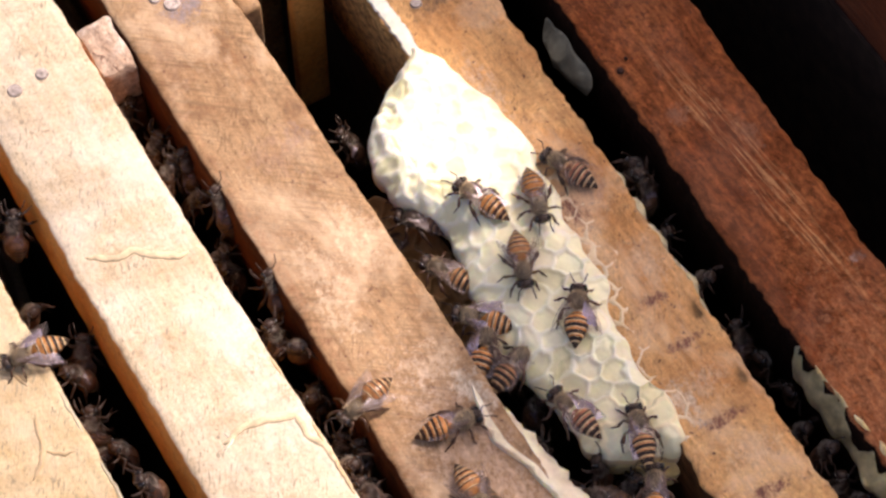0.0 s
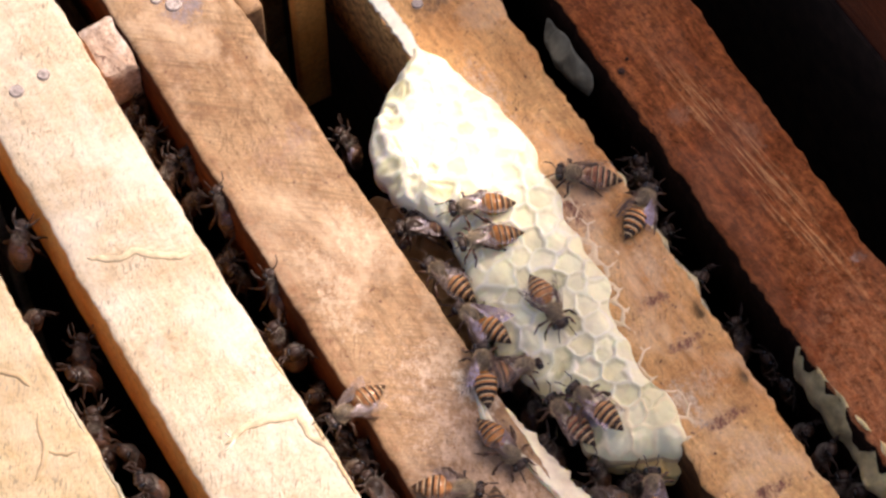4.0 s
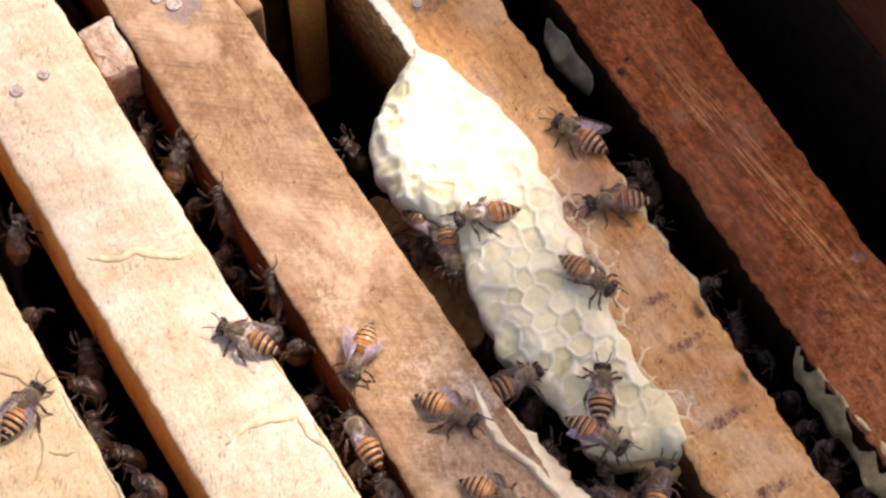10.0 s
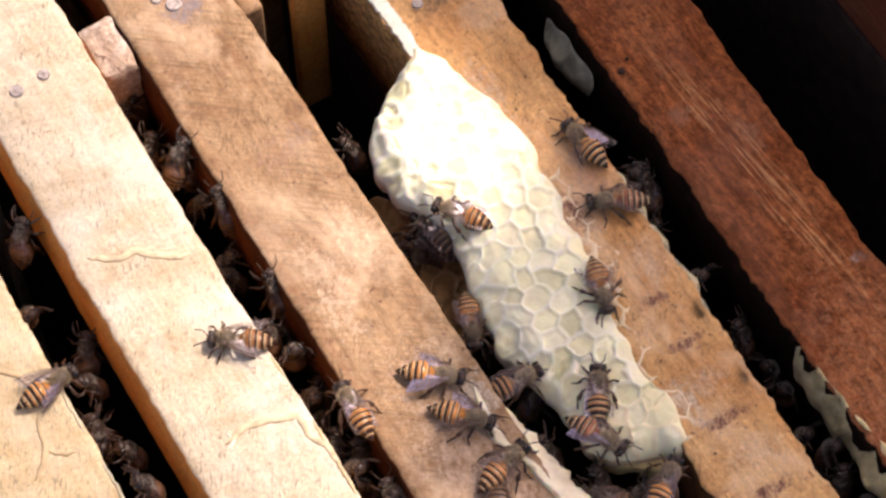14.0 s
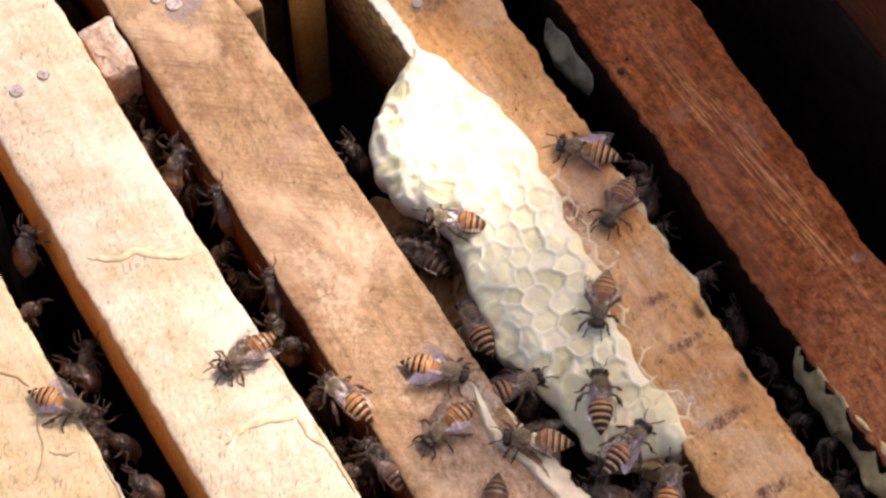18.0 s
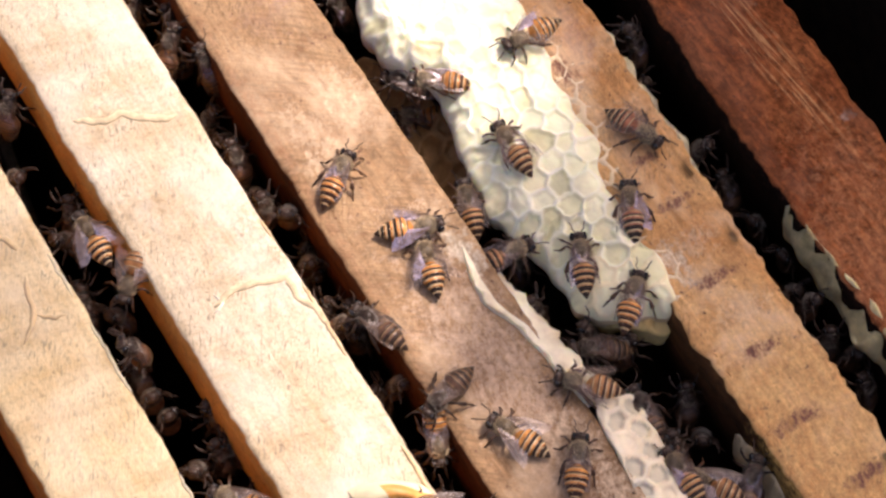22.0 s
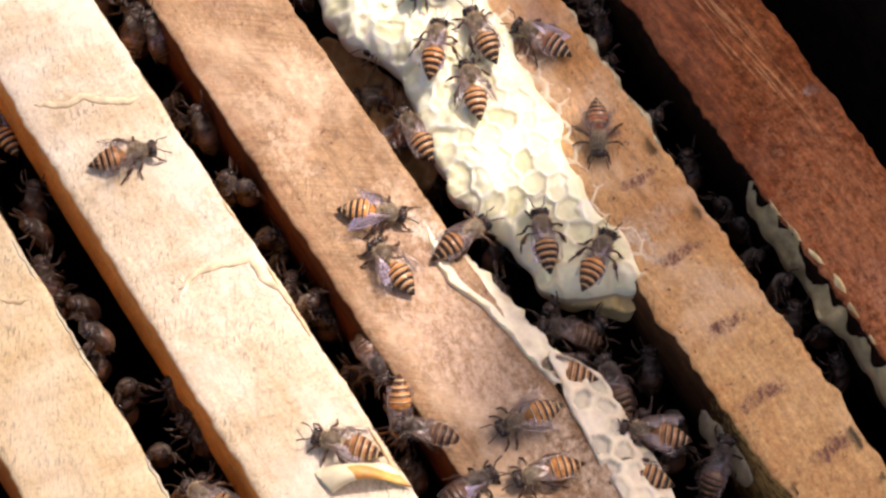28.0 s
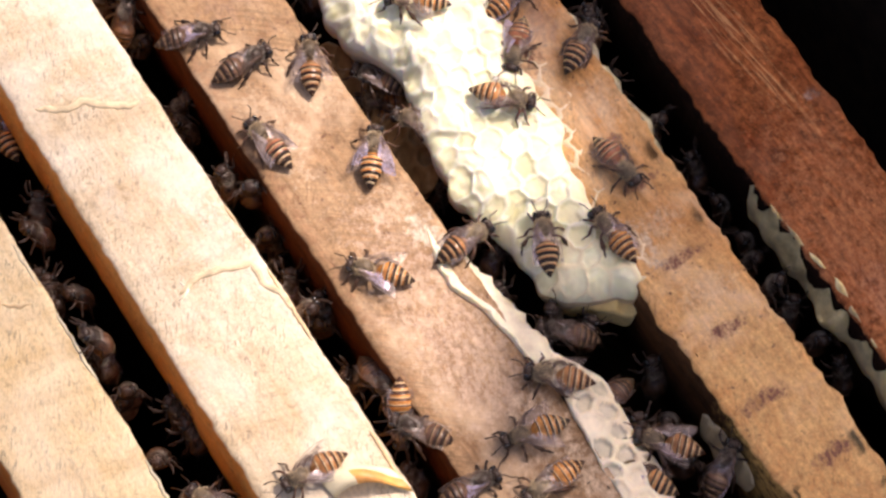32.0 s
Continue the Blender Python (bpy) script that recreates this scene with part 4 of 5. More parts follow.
def wing_bm(length, width, seed):
    """A wing from its root at the origin along -x, with raised veins."""
    bm = bmesh.new()
    n = 14

    def edge(u):
        return (width * 0.28 * math.sin(math.pi * min(1, u * 0.9 + 0.04)) ** 0.7, -width * 0.78 * (math.sin(math.pi * u ** 1.5) ** 0.8 if 0 < u < 1 else 0))
    rows = []
    for i in range(n + 1):
        u = i / n
        lo = edge(u)
        wav = 0.12 * math.sin(u * 9 + seed)
        rows.append([bm.verts.new((-length * u * K, (lo[0] + (lo[1] - lo[0]) * q) * K, (wav * q - 0.25 * u * u) * K)) for q in (0, 0.25, 0.5, 0.75, 1.0)])
    for a, b in zip(rows, rows[1:]):
        for j in range(4):
            if (a[j].co - a[j + 1].co).length + (b[j].co - b[j + 1].co).length > 1e-7:
                bm.faces.new((a[j], a[j + 1], b[j + 1], b[j]))
    for q0, q1, end in ((0.0, 0.0, 1.0), (0.12, 0.2, 0.95), (0.2, 0.5, 0.9), (0.3, 0.78, 0.75)):
        pts = []
        for i in range(9):
            u = 0.02 + (end - 0.02) * i / 8
            lo = edge(u)
            q = q0 + (q1 - q0) * i / 8
            pts.append((-length * u * K, (lo[0] + (lo[1] - lo[0]) * q) * K, (0.12 * math.sin(u * 9 + seed) * q - 0.25 * u * u + 0.03) * K))
        tube_bm(bm, pts, 0.055 * K, 4, 1.0, 1)
    for u, qa, qb in ((0.45, 0.1, 0.45), (0.6, 0.15, 0.6), (0.75, 0.15, 0.65), (0.38, 0.35, 0.7)):
        lo = edge(u)
        tube_bm(bm, [(-length * (u + 0.05 * s) * K, (lo[0] + (lo[1] - lo[0]) * (qa + (qb - qa) * s)) * K, (-0.25 * u * u + 0.04) * K) for s in (0, 1)], 0.05 * K, 4, 1.0, 1)
    return bm


def leg_bm(pts, thick):
    bm = bmesh.new()
    a, b, c, d = [Vector(p) for p in pts]
    out = [a, a.lerp(b, 0.5), b, b.lerp(c, 0.35), b.lerp(c, 0.8), c, c.lerp(d, 0.5), d]
    rad = [0.26, 0.34, 0.22, 0.26 * thick, 0.36 * thick, 0.18, 0.17 * (0.5 + thick / 2), 0.07]
    tube_bm(bm, [p * K for p in out], [r * K for r in rad], 6)
    rnd = random.Random(int(100 * thick) + int(40 * abs(d.x)))
    for _ in range(26):                                     # bristles along the shin and foot
        u = rnd.uniform(0, 1)
        p = b.lerp(c, u) if rnd.random() < 0.65 else c.lerp(d, u)
        way = Vector((rnd.uniform(-1, 1), rnd.uniform(-1, 1), rnd.uniform(-0.6, 0.6))).normalized()
        w = (d - b).normalized() * 0.05
        bm.faces.new([bm.verts.new(v * K) for v in (p - w, p + w, p + way * rnd.uniform(0.4, 0.6) * max(0.8, thick * 0.8))])
    return bm


def bee(seed, amber, dark, spread, label, pale=None, coat=None):
    """A honey bee that stands on its feet at z = 0 and faces +x."""
    rnd = random.Random(seed)
    b = root("honey_bee", label, "bee", "honey bees on the hive")
    bm = bmesh.new()
    ellipsoid(bm, Vector((1.7, 0, 2.35)) * K, Vector((1.95, 1.8, 1.6)) * K)
    add_fuzz(bm, 900, (1.7, 0, 2.35), (1.95, 1.8, 1.6), 0.62, seed, -0.6)
    part("thorax", bm, [HAIR, HAIR_PALE] if coat is None else [SHELL, coat], b, "fuzzy grey-brown thorax")
    bm = abdomen_bm(seed)
    part("abdomen", bm, [amber, dark, TAN if pale is None else pale], b, "banded amber and dark abdomen")
    bm = bmesh.new()
    ellipsoid(bm, Vector((4.35, 0, 2.0)) * K, Vector((1.0, 1.55, 1.25)) * K, 14, 9, (0, 25, 0))
    add_fuzz(bm, 140, (4.35, 0, 2.0), (1.0, 1.35, 1.25), 0.42, seed + 1, -0.3)
    head = part("head", bm, [SHELL, HAIR_GREY], b, "dark head with short grey hair")
    for s in (-1, 1):
        bm = bmesh.new()
        ellipsoid(bm, Vector((4.45, s * 1.28, 2.2)) * K, Vector((0.75, 0.48, 1.0)) * K, 10, 7, (s * 14, 20, s * 14))
        part("eye", bm, EYE, head, "glossy black eye")
        bm = bmesh.new()
        w = rnd.uniform(-0.5, 0.5)
        tube_bm(bm, [Vector(p) * K for p in ((5.1, s * 0.45, 2.3), (5.9, s * 1.2, 2.9), (6.5, s * (1.5 + w), 2.7), (7.9, s * (1.9 + w), 2.0))], [0.11 * K, 0.12 * K, 0.13 * K, 0.12 * K], 5)
        part("antenna", bm, SHELL, head)
        for name, length, width, ang, x, tilt in (("forewing", 8.8, 2.9, spread, 2.3, 7), ("hindwing", 6.0, 2.3, spread * 1.2 - 4, 1.3, 4)):
            bm = wing_bm(length, width, seed)
            ob = part(name, bm, [WING, VEIN], b)
            flip = Matrix.Diagonal((1, s, 1, 1))
            ob.data.transform(flip @ Matrix.Rotation(radians(-ang), 4, "Z") @ Matrix.Rotation(radians(-tilt), 4, "Y"))
            if s < 0:
                ob.data.flip_normals()
            ob.location = (x * K, s * 1.15 * K, (3.75 if name == "forewing" else 3.6) * K)
        for i, (hip, knee, ankle, foot, th) in enumerate((
                ((2.9, 0.8, 1.3), (4.1, 2.0, 2.0), (4.9, 2.7, 0.9), (5.7, 3.0, 0.05), 0.9),
                ((1.8, 1.0, 1.2), (2.1, 2.8, 2.2), (2.0, 3.9, 0.9), (2.3, 5.0, 0.05), 1.0),
                ((0.6, 0.9, 1.2), (-0.7, 2.7, 2.4), (-2.4, 3.6, 1.2), (-3.9, 4.1, 0.05), 1.5))):
            j = [rnd.uniform(-0.35, 0.35) for _ in range(4)]
            h = Vector((hip[0], s * hip[1], hip[2]))
            pts = [Vector((p[0] + j[k], s * (p[1] + j[k + 1]), p[2])) - h for k, p in enumerate((knee, ankle, foot))]
            ob = part("leg", leg_bm([(0, 0, 0)] + pts, th), SHELL if dark is SHELL and amber is AMBER_SHADED else LEG, b)
            ob.location = h * K
    return b


BEES = {
    "o": bee(1, AMBER, SHELL_BROWN, 6, "amber and brown banded honey bee with folded wings"),
    "b": bee(4, BROWN, SHELL, 9, "dull brown honey bee with thin tan bands and folded wings"),
    "r": bee(6, RUST, SHELL, 14, "red-brown honey bee with thin pale bands and clear wings", CREAM),
    # Gap bee: darker shell and hair colours stand in for shade.
    "d": bee(2, AMBER_SHADED, SHELL, 5, "rust-banded honey bee darkened for shade, with folded wings", DULL, HAIR_SHADED),
    "w": bee(3, AMBER, SHELL, 24, "amber and black banded honey bee with half-spread wings", CREAM),
    "p": bee(5, BROWN, SHELL_BROWN, 19, "brown honey bee with cream bands and half-spread wings", CREAM),
}
SPARE = dict(BEES)
TURN = {"o": 0, "d": 0, "w": 0, "r": 0}


def next_bee(kind, m):
    """The drawn bee of that kind the first time, then copies of it."""
    TURN[kind] += 1
    if TURN[kind] % 2 == 0:
        kind = {"o": "b", "w": "p"}.get(kind, kind)
    if kind in SPARE:
        ob = SPARE.pop(kind)
        ob.matrix_basis = m
        return ob
    return copy_thing(BEES[kind], m)


# ---- bees that stay in the gaps between the bars: x, y, z in mm, heading, lift of the head ----
GAP_BEES = [
    (-65.5, 27.1, -11, -66, 65),
    (-64.9, 13.4, -10, 180, 66),
    (-65.4, 5.5, -12, 77, 62),
    (-64.5, -1.1, -13, 182, 71),
    (-64.5, -20.8, -12, -98, 78),
    (-65.5, -33.4, -12, -127, 67),
    (-60.4, -41.8, -13, 83, 68),
    (-64.2, -22.3, -15, -79, 82),
    (-58.7, -30.2, -13, 130, 70),
    (-63.6, -42.3, -11, -70, 71),
    (-58.6, -24.7, -12, 125, 73),
    (-32, 4.1, -7, 102, 81),
    (-30.6, -4.1, -6, -114, 74),
    (-31.6, -27.2, -7, -70, 69),
    (-29.4, 23.9, -15, -7, 64),
    (-29.4, 44.4, -9, 105, 71),
    (-32.5, -36, -13, 132, 78),
    (-29.8, -11.9, -17, -62, 75),
    (-29.4, -6.9, -15, 118, 76),
    (0.2, 36.7, -19, 131, 63),
    (2, -45.3, -9, 121, 79),
    (8.6, -51.6, -10, 7, 72),
    (12.4, -61.1, -13, 66, 68),
    (3.9, -69.6, -9, 88, 68),
    (3.3, -30, -13, -7, 67),
    (-9.5, -76.9, -6, -122, 80),
    (6.2, -80.3, -10, -115, 79),
    (39.3, -26, -11, -47, 72),
    (39.3, -33.3, -13, 101, 63),
    (39.3, -62.9, -11, -67, 80),
    (39.3, -56.5, -15, -72, 72),
    (39.3, -64.7, -13, 54, 76),
    (39.1, -72.3, -13, -104, 73),
    (39.3, -2.8, -9, 103, 71),
    (38.9, -2.7, -9, -135, 72),
    (39.3, -75.3, -15, 115, 66),
    (39.3, -1.2, -10, 192, 81),
    (-65.5, 8.5, -15, 84, 81),
    (-65.5, -1, -15, -47, 76),
    (-65.5, -10.7, -14, 109, 70),
    (-32.5, 19.9, -15, 184, 67),
    (-31.3, 4.5, -14, -117, 62),
    (-31.9, -27.4, -13, -134, 76),
    (-32.5, -49.6, -13, 56, 73),
    (-32.5, -57.5, -11, 123, 65),
    (-29.4, 59.8, -14, -9, 75),
    (-29.4, 35.8, -14, -72, 63),
    (-31.1, -10.4, -12, -104, 67),
    (-30.9, -17.9, -12, 64, 63),
    (2.4, -48.8, -16, 3, 69),
    (8.9, -72.9, -14, -134, 65),
    (7.4, -83.7, -12, 129, 75),
    (2.4, -14.7, -18, -60, 68),
    (4.1, -25.1, -16, -61, 75),
    (39.3, -11.5, -14, -14, 69),
    (39.3, -42.6, -15, 179, 69),
    (39.3, -49.1, -15, 191, 68),
    (-3.2, -37.1, -9, 100, 68),
    (-59.4, -31.6, -12, 120, 70),
    (-28.6, -40.8, -10, -60, 66),
    (-28.8, -21.7, -10, 80, 72),
    (-59.8, 20.0, -13, 60, 66),
    (-30.6, 51.0, -12, 40, 70),
]
LURKERS = []
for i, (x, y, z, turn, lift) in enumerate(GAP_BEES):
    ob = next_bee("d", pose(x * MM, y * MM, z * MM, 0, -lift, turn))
    tagged(ob, "honey bee in shade-darkened colours clinging between hive bars")
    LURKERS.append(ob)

# ---- bees that crawl: kind, then rows of seconds, x, y, z in mm and heading ----
CRAWL = [
    ('o', [(0, 9.3, 4.1, 1.9, 112), (1, 8.7, 3.6, 1.9, 150), (2, 8.0, 2.3, 1.6, 151), (3, 8.0, 3.0, 1.7, 158), (6, 8.1, 2.3, 1.7, 153), (7, 8.1, 2.2, 1.6, 150), (8, 8.2, 0.6, 1.6, 171), (9, 8.0, 0.3, 1.5, 166), (10, 7.9, 0.9, 1.6, 162), (11, 7.8, 0.9, 1.5, 161), (12, 7.5, 0.8, 1.5, 155), (13, 6.5, 1.6, 1.1, 156), (14, 5.2, 4.1, 0.0, 127), (17, 4.0, 4.2, -0.5, 130), (18, 3.6, 3.6, -0.5, 142), (19, 4.3, 3.5, -0.5, 137), (20, 4.9, 5.3, -0.2, 109), (20.6, 3.8, 5.0, -0.5, 112), (21, 3.4, 5.5, -0.5, 120), (21.4, 3.9, 6.0, -0.5, 128), (22, 3.0, 4.0, -0.5, 143), (23, 2.8, 2.9, -0.5, 143), (24, 5.5, 3.8, -0.0, 112), (25, 5.9, 2.9, -0.1, 100), (28, 10.0, 2.4, 1.7, 49), (29, 11.0, 1.0, 1.8, 13), (30, 17.2, 6.4, 2.9, 58), (31, 21.9, 4.5, 2.9, 3), (32, 26.9, 4.6, 0.0, 9)]),
    ('d', [(0, 2.3, 10.7, -6.5, 113), (6, 2.8, 9.9, -6.5, 137), (13, 1.5, 6.1, -9.0, 123), (20, -3.3, 5.1, -9.0, 117), (21, -2.1, 7.3, -9.0, 124), (23, 2.2, 10.6, -6.5, 131), (25, 2.6, 7.7, -6.5, 100), (28, 4.5, 8.8, -5.5, 141), (29, 1.8, 7.2, -9.0, 140), (30, 2.1, 8.1, -6.5, 129), (31, 0.7, 9.7, -9.0, 127), (32, 0.9, 8.1, -9.0, 124)]),
    ('d', [(0, 1.0, 9.3, -7.0, 134), (0.5, 0.4, 8.9, -7.0, 194), (1, -0.2, 8.6, -7.0, 253), (2, 0.4, 8.7, -7.0, 235), (3, 0.2, 8.0, -7.0, 169), (6, 1.1, 8.4, -7.0, 143), (7, 1.2, 8.0, -7.0, 206), (8, 1.2, 7.7, -7.0, 270), (9, 2.5, 6.7, -7.0, 277), (10, 1.3, 7.0, -7.0, 282), (10.33, 1.6, 6.7, -7.0, 223), (10.67, 2.0, 6.5, -7.0, 165), (11, 2.3, 6.2, -7.0, 106), (12, 2.5, 4.4, -7.0, 85), (12.5, 2.5, 6.3, -7.0, 44), (13, 2.6, 8.2, -7.0, 3), (13.5, 2.1, 7.6, -7.0, 53), (14, 1.7, 7.0, -7.0, 103), (17, -0.2, 5.3, -7.0, 86), (18, 0.9, 6.5, -13.0, 96), (20, 3.7, 8.8, -18.5, 96), (32, 3.7, 8.8, -18.5, 96)]),
    ('o', [(0, -1.0, -2.6, -5.0, 120), (1, 1.5, -2.1, -5.0, 79), (2, 0.8, -1.8, -5.0, 93), (3, 0.3, -3.6, -5.0, 105), (6, -6.0, -3.2, -2.0, 121), (7, -2.5, -1.8, -5.0, 200), (8, 0.5, -0.8, -5.0, 190), (10, 1.3, -0.3, -5.0, 249), (12, 0.7, -0.6, -5.0, 256), (13, -0.6, -6.9, -5.0, 251), (14, -2.5, -13.8, -5.0, 249), (15.5, -2.1, -13.9, -5.0, 170), (17, -1.7, -14.0, -5.0, 91), (18, -1.9, -13.5, -5.0, 87), (19, -1.8, -14.2, -5.0, 83), (20, -1.7, -15.8, -5.0, 8), (20.6, -3.8, -18.4, -2.0, 35), (21, -3.6, -17.7, -2.0, 10), (22, -2.9, -17.2, -5.0, 73), (23, -1.8, -11.4, -5.0, 94), (24, -1.3, -10.8, -5.0, 92), (25, -1.4, -9.9, -5.0, 95), (28, -0.3, -6.9, -5.0, 89), (29, 0.1, -5.0, -5.0, 100), (30, -0.3, -4.8, -5.0, 140), (31, 0.6, -4.0, -5.0, 141), (32, 1.3, -5.1, -5.0, 127)]),
    ('w', [(0, -1.2, -14.2, -3.0, 135), (1, -0.3, -16.9, -0.5, 131), (2, -1.3, -16.1, -3.0, 123), (3, -0.7, -14.0, -3.0, 102), (6, -5.5, -15.3, 0.0, 158), (7, -6.9, -15.2, 0.0, 172), (8, -14.9, -9.2, 0.0, 196), (9, -22.6, -10.7, 0.0, 169), (10, -23.1, -11.6, 0.0, 222), (11, -21.2, -10.9, 0.0, 250), (12, -20.5, -13.6, 0.0, 284), (13, -14.2, -20.9, 0.0, 304), (14, -13.2, -21.0, 0.0, 322), (17, -12.1, -20.1, 0.0, 315), (18, -12.3, -20.6, 0.0, 315), (19, -12.6, -20.9, 0.0, 307), (20, -12.4, -20.5, 0.0, 312), (21, -13.3, -20.0, 0.0, 335), (22, -13.8, -18.8, 0.0, 338), (23, -13.9, -18.7, 0.0, 334), (24, -13.7, -19.3, 0.0, 337), (25, -14.0, -19.0, 0.0, 334), (28, -14.5, -19.5, 0.0, 322), (29, -14.8, -18.9, 0.0, 335), (30, -12.2, -17.8, 0.0, 355), (31, -10.5, -15.7, 0.0, 398), (32, -9.1, -8.2, 0.0, 414)]),
    ('w', [(0, 9.4, -10.9, 1.0, -112), (1, 10.1, -12.6, 1.1, -109), (2, 7.7, -19.5, 0.8, -104), (3, 8.2, -19.8, 0.9, -99), (6, 11.9, -20.4, 1.3, -54), (7, 14.7, -18.2, 1.5, -12), (8, 18.5, -18.1, 1.9, -40), (9, 18.0, -18.8, 1.9, -62), (10, 17.9, -19.3, 1.9, -70), (11, 16.5, -22.0, 1.8, -89), (12, 17.0, -21.1, 1.8, -90), (13, 17.3, -22.5, 1.7, -102), (14, 18.1, -22.0, 1.4, -108), (17, 18.2, -22.7, 1.1, -122), (18, 16.5, -24.2, 1.5, -133), (19, 13.0, -25.5, 1.7, -154), (20, 7.0, -22.6, 0.9, -208), (20.6, 7.9, -20.8, 0.9, -246), (21, 7.5, -19.4, 0.9, -250), (21.4, 8.9, -17.7, 1.0, -262), (22, 7.4, -13.5, 0.7, -270), (23, 9.7, -7.6, 1.0, -299), (24, 10.5, -7.2, 1.1, -306), (25, 12.2, -8.4, 1.3, -325), (28, 11.1, -7.2, 1.3, -290), (29, 13.3, -8.7, 1.4, -332), (30, 13.8, -10.3, 1.3, -375), (31, 14.2, -11.1, 1.4, -376), (32, 15.2, -12.4, 1.5, -408)]),
    ('o', [(0, 17.7, -2.2, 2.6, -107), (1, 16.1, -4.4, 2.3, -102), (2, 15.2, -5.1, 2.2, -131), (3, 8.1, -4.8, 1.2, -182), (3.5, 7.2, -4.2, 1.1, -189), (6, 0.8, 2.1, -3.0, -231), (7, 0.4, 1.5, -3.0, -223), (8, -0.9, 3.1, -7.0, -200), (10, 0.7, 6.5, -15.0, -205), (32, 0.7, 6.5, -15.0, -205)]),
    ('r', [(0, 26.2, 2.7, 0.0, 114), (1, 28.1, 0.7, 0.0, 156), (2, 27.4, -0.7, 0.0, 157), (3, 27.5, -0.3, 0.0, 145), (6, 28.2, -1.1, 0.0, 140), (7, 27.1, -4.6, 0.0, 93), (8, 27.8, -6.6, 0.0, 119), (9, 29.4, -7.7, 0.0, 152), (10, 29.5, -7.5, 0.0, 154), (14, 29.6, -7.4, 0.0, 153), (17, 34.2, -8.3, 0.0, 198), (18, 29.6, -8.7, 0.0, 213), (19, 26.0, -14.5, 0.0, 241), (20, 26.8, -14.9, 0.0, 235), (20.6, 26.5, -15.9, 0.0, 230), (21, 26.0, -19.7, 0.0, 239), (21.4, 26.9, -22.2, 0.0, 251), (22, 27.8, -22.4, 0.0, 292), (23, 29.0, -23.0, 0.0, 296), (24, 28.8, -22.7, 0.0, 296), (25, 28.6, -21.7, 0.0, 283), (28, 24.4, -26.1, 0.0, 239), (29, 24.4, -31.3, 0.0, 262), (30, 24.3, -31.0, 0.0, 274), (31, 24.4, -32.0, 0.0, 277), (32, 24.6, -32.4, 0.0, 276)]),
    ('w', [(0, 12.9, -23.0, 1.5, 55), (1, 22.5, -14.1, 0.0, 88), (1.5, 25.5, -13.7, 0.0, 46), (2, 28.5, -13.4, 0.0, 3), (3, 32.6, -13.5, 0.0, 7), (4.5, 33.8, -8.8, 0.0, 54), (6, 35.1, -4.1, 0.0, 101), (7, 34.6, 0.9, 0.0, 99), (8, 31.0, 7.0, 0.0, 104), (9, 31.2, 10.1, 0.0, 115), (10, 31.6, 7.8, 0.0, 113), (11, 32.0, 7.3, 0.0, 108), (12, 32.0, 7.3, 0.0, 108), (13, 31.6, 6.2, 0.0, 101), (14, 31.7, 6.0, 0.0, 98), (17, 31.5, 4.8, 0.0, 97), (18, 30.7, 4.2, 0.0, 135), (19, 25.5, 3.4, 0.0, 180), (20, 21.6, 3.2, 1.2, 171), (20.6, 18.3, 3.5, 3.1, 153), (21, 19.3, 2.9, 3.0, 155), (21.4, 20.4, 4.2, 2.5, 158), (22, 20.3, 2.1, 2.2, 180), (23, 15.2, 4.9, 2.9, 162), (24, 12.9, 5.7, 2.6, 160), (25, 11.7, 6.8, 2.5, 167), (28, 14.7, 11.7, 2.9, 170), (28.5, 13.7, 10.8, 2.7, 118), (29, 12.8, 9.9, 2.4, 67), (30, 13.1, 10.9, 2.5, 68), (31, 11.2, 11.9, 2.5, 142), (32, 10.7, 12.4, 2.5, 143)]),
    ('o', [(0, 10.2, -46.5, 0.3, 71), (1, 9.9, -42.2, 0.6, 101), (2, 5.8, -37.6, -0.5, 126), (3, 5.7, -37.9, -0.5, 115), (6, 7.9, -36.8, -0.0, 84), (7, 8.9, -35.1, 0.1, 59), (8, 8.1, -37.1, -0.1, 58), (9, 8.3, -36.8, -0.1, 58), (10, 8.7, -36.9, 0.1, 55), (11, 8.7, -36.7, 0.0, 56), (12, 8.1, -36.6, -0.1, 60), (14, 8.2, -36.7, -0.1, 58), (17, 8.3, -37.2, -0.1, 59), (18, 8.0, -37.6, -0.1, 59), (19, 7.2, -37.1, -0.5, 63), (20, 6.8, -37.5, -0.5, 57), (20.6, 6.9, -37.4, -0.5, 55), (21, 6.7, -37.5, -0.5, 54), (21.4, 6.8, -37.1, -0.5, 57), (22, 6.7, -37.3, -0.5, 65), (23, 7.0, -36.5, -0.5, 66), (24, 6.6, -36.4, -0.5, 65), (25, 6.5, -36.5, -0.5, 68), (28, 6.6, -36.7, -0.5, 67), (29, 6.7, -36.9, -0.5, 65), (32, 6.7, -36.6, -0.5, 65)]),
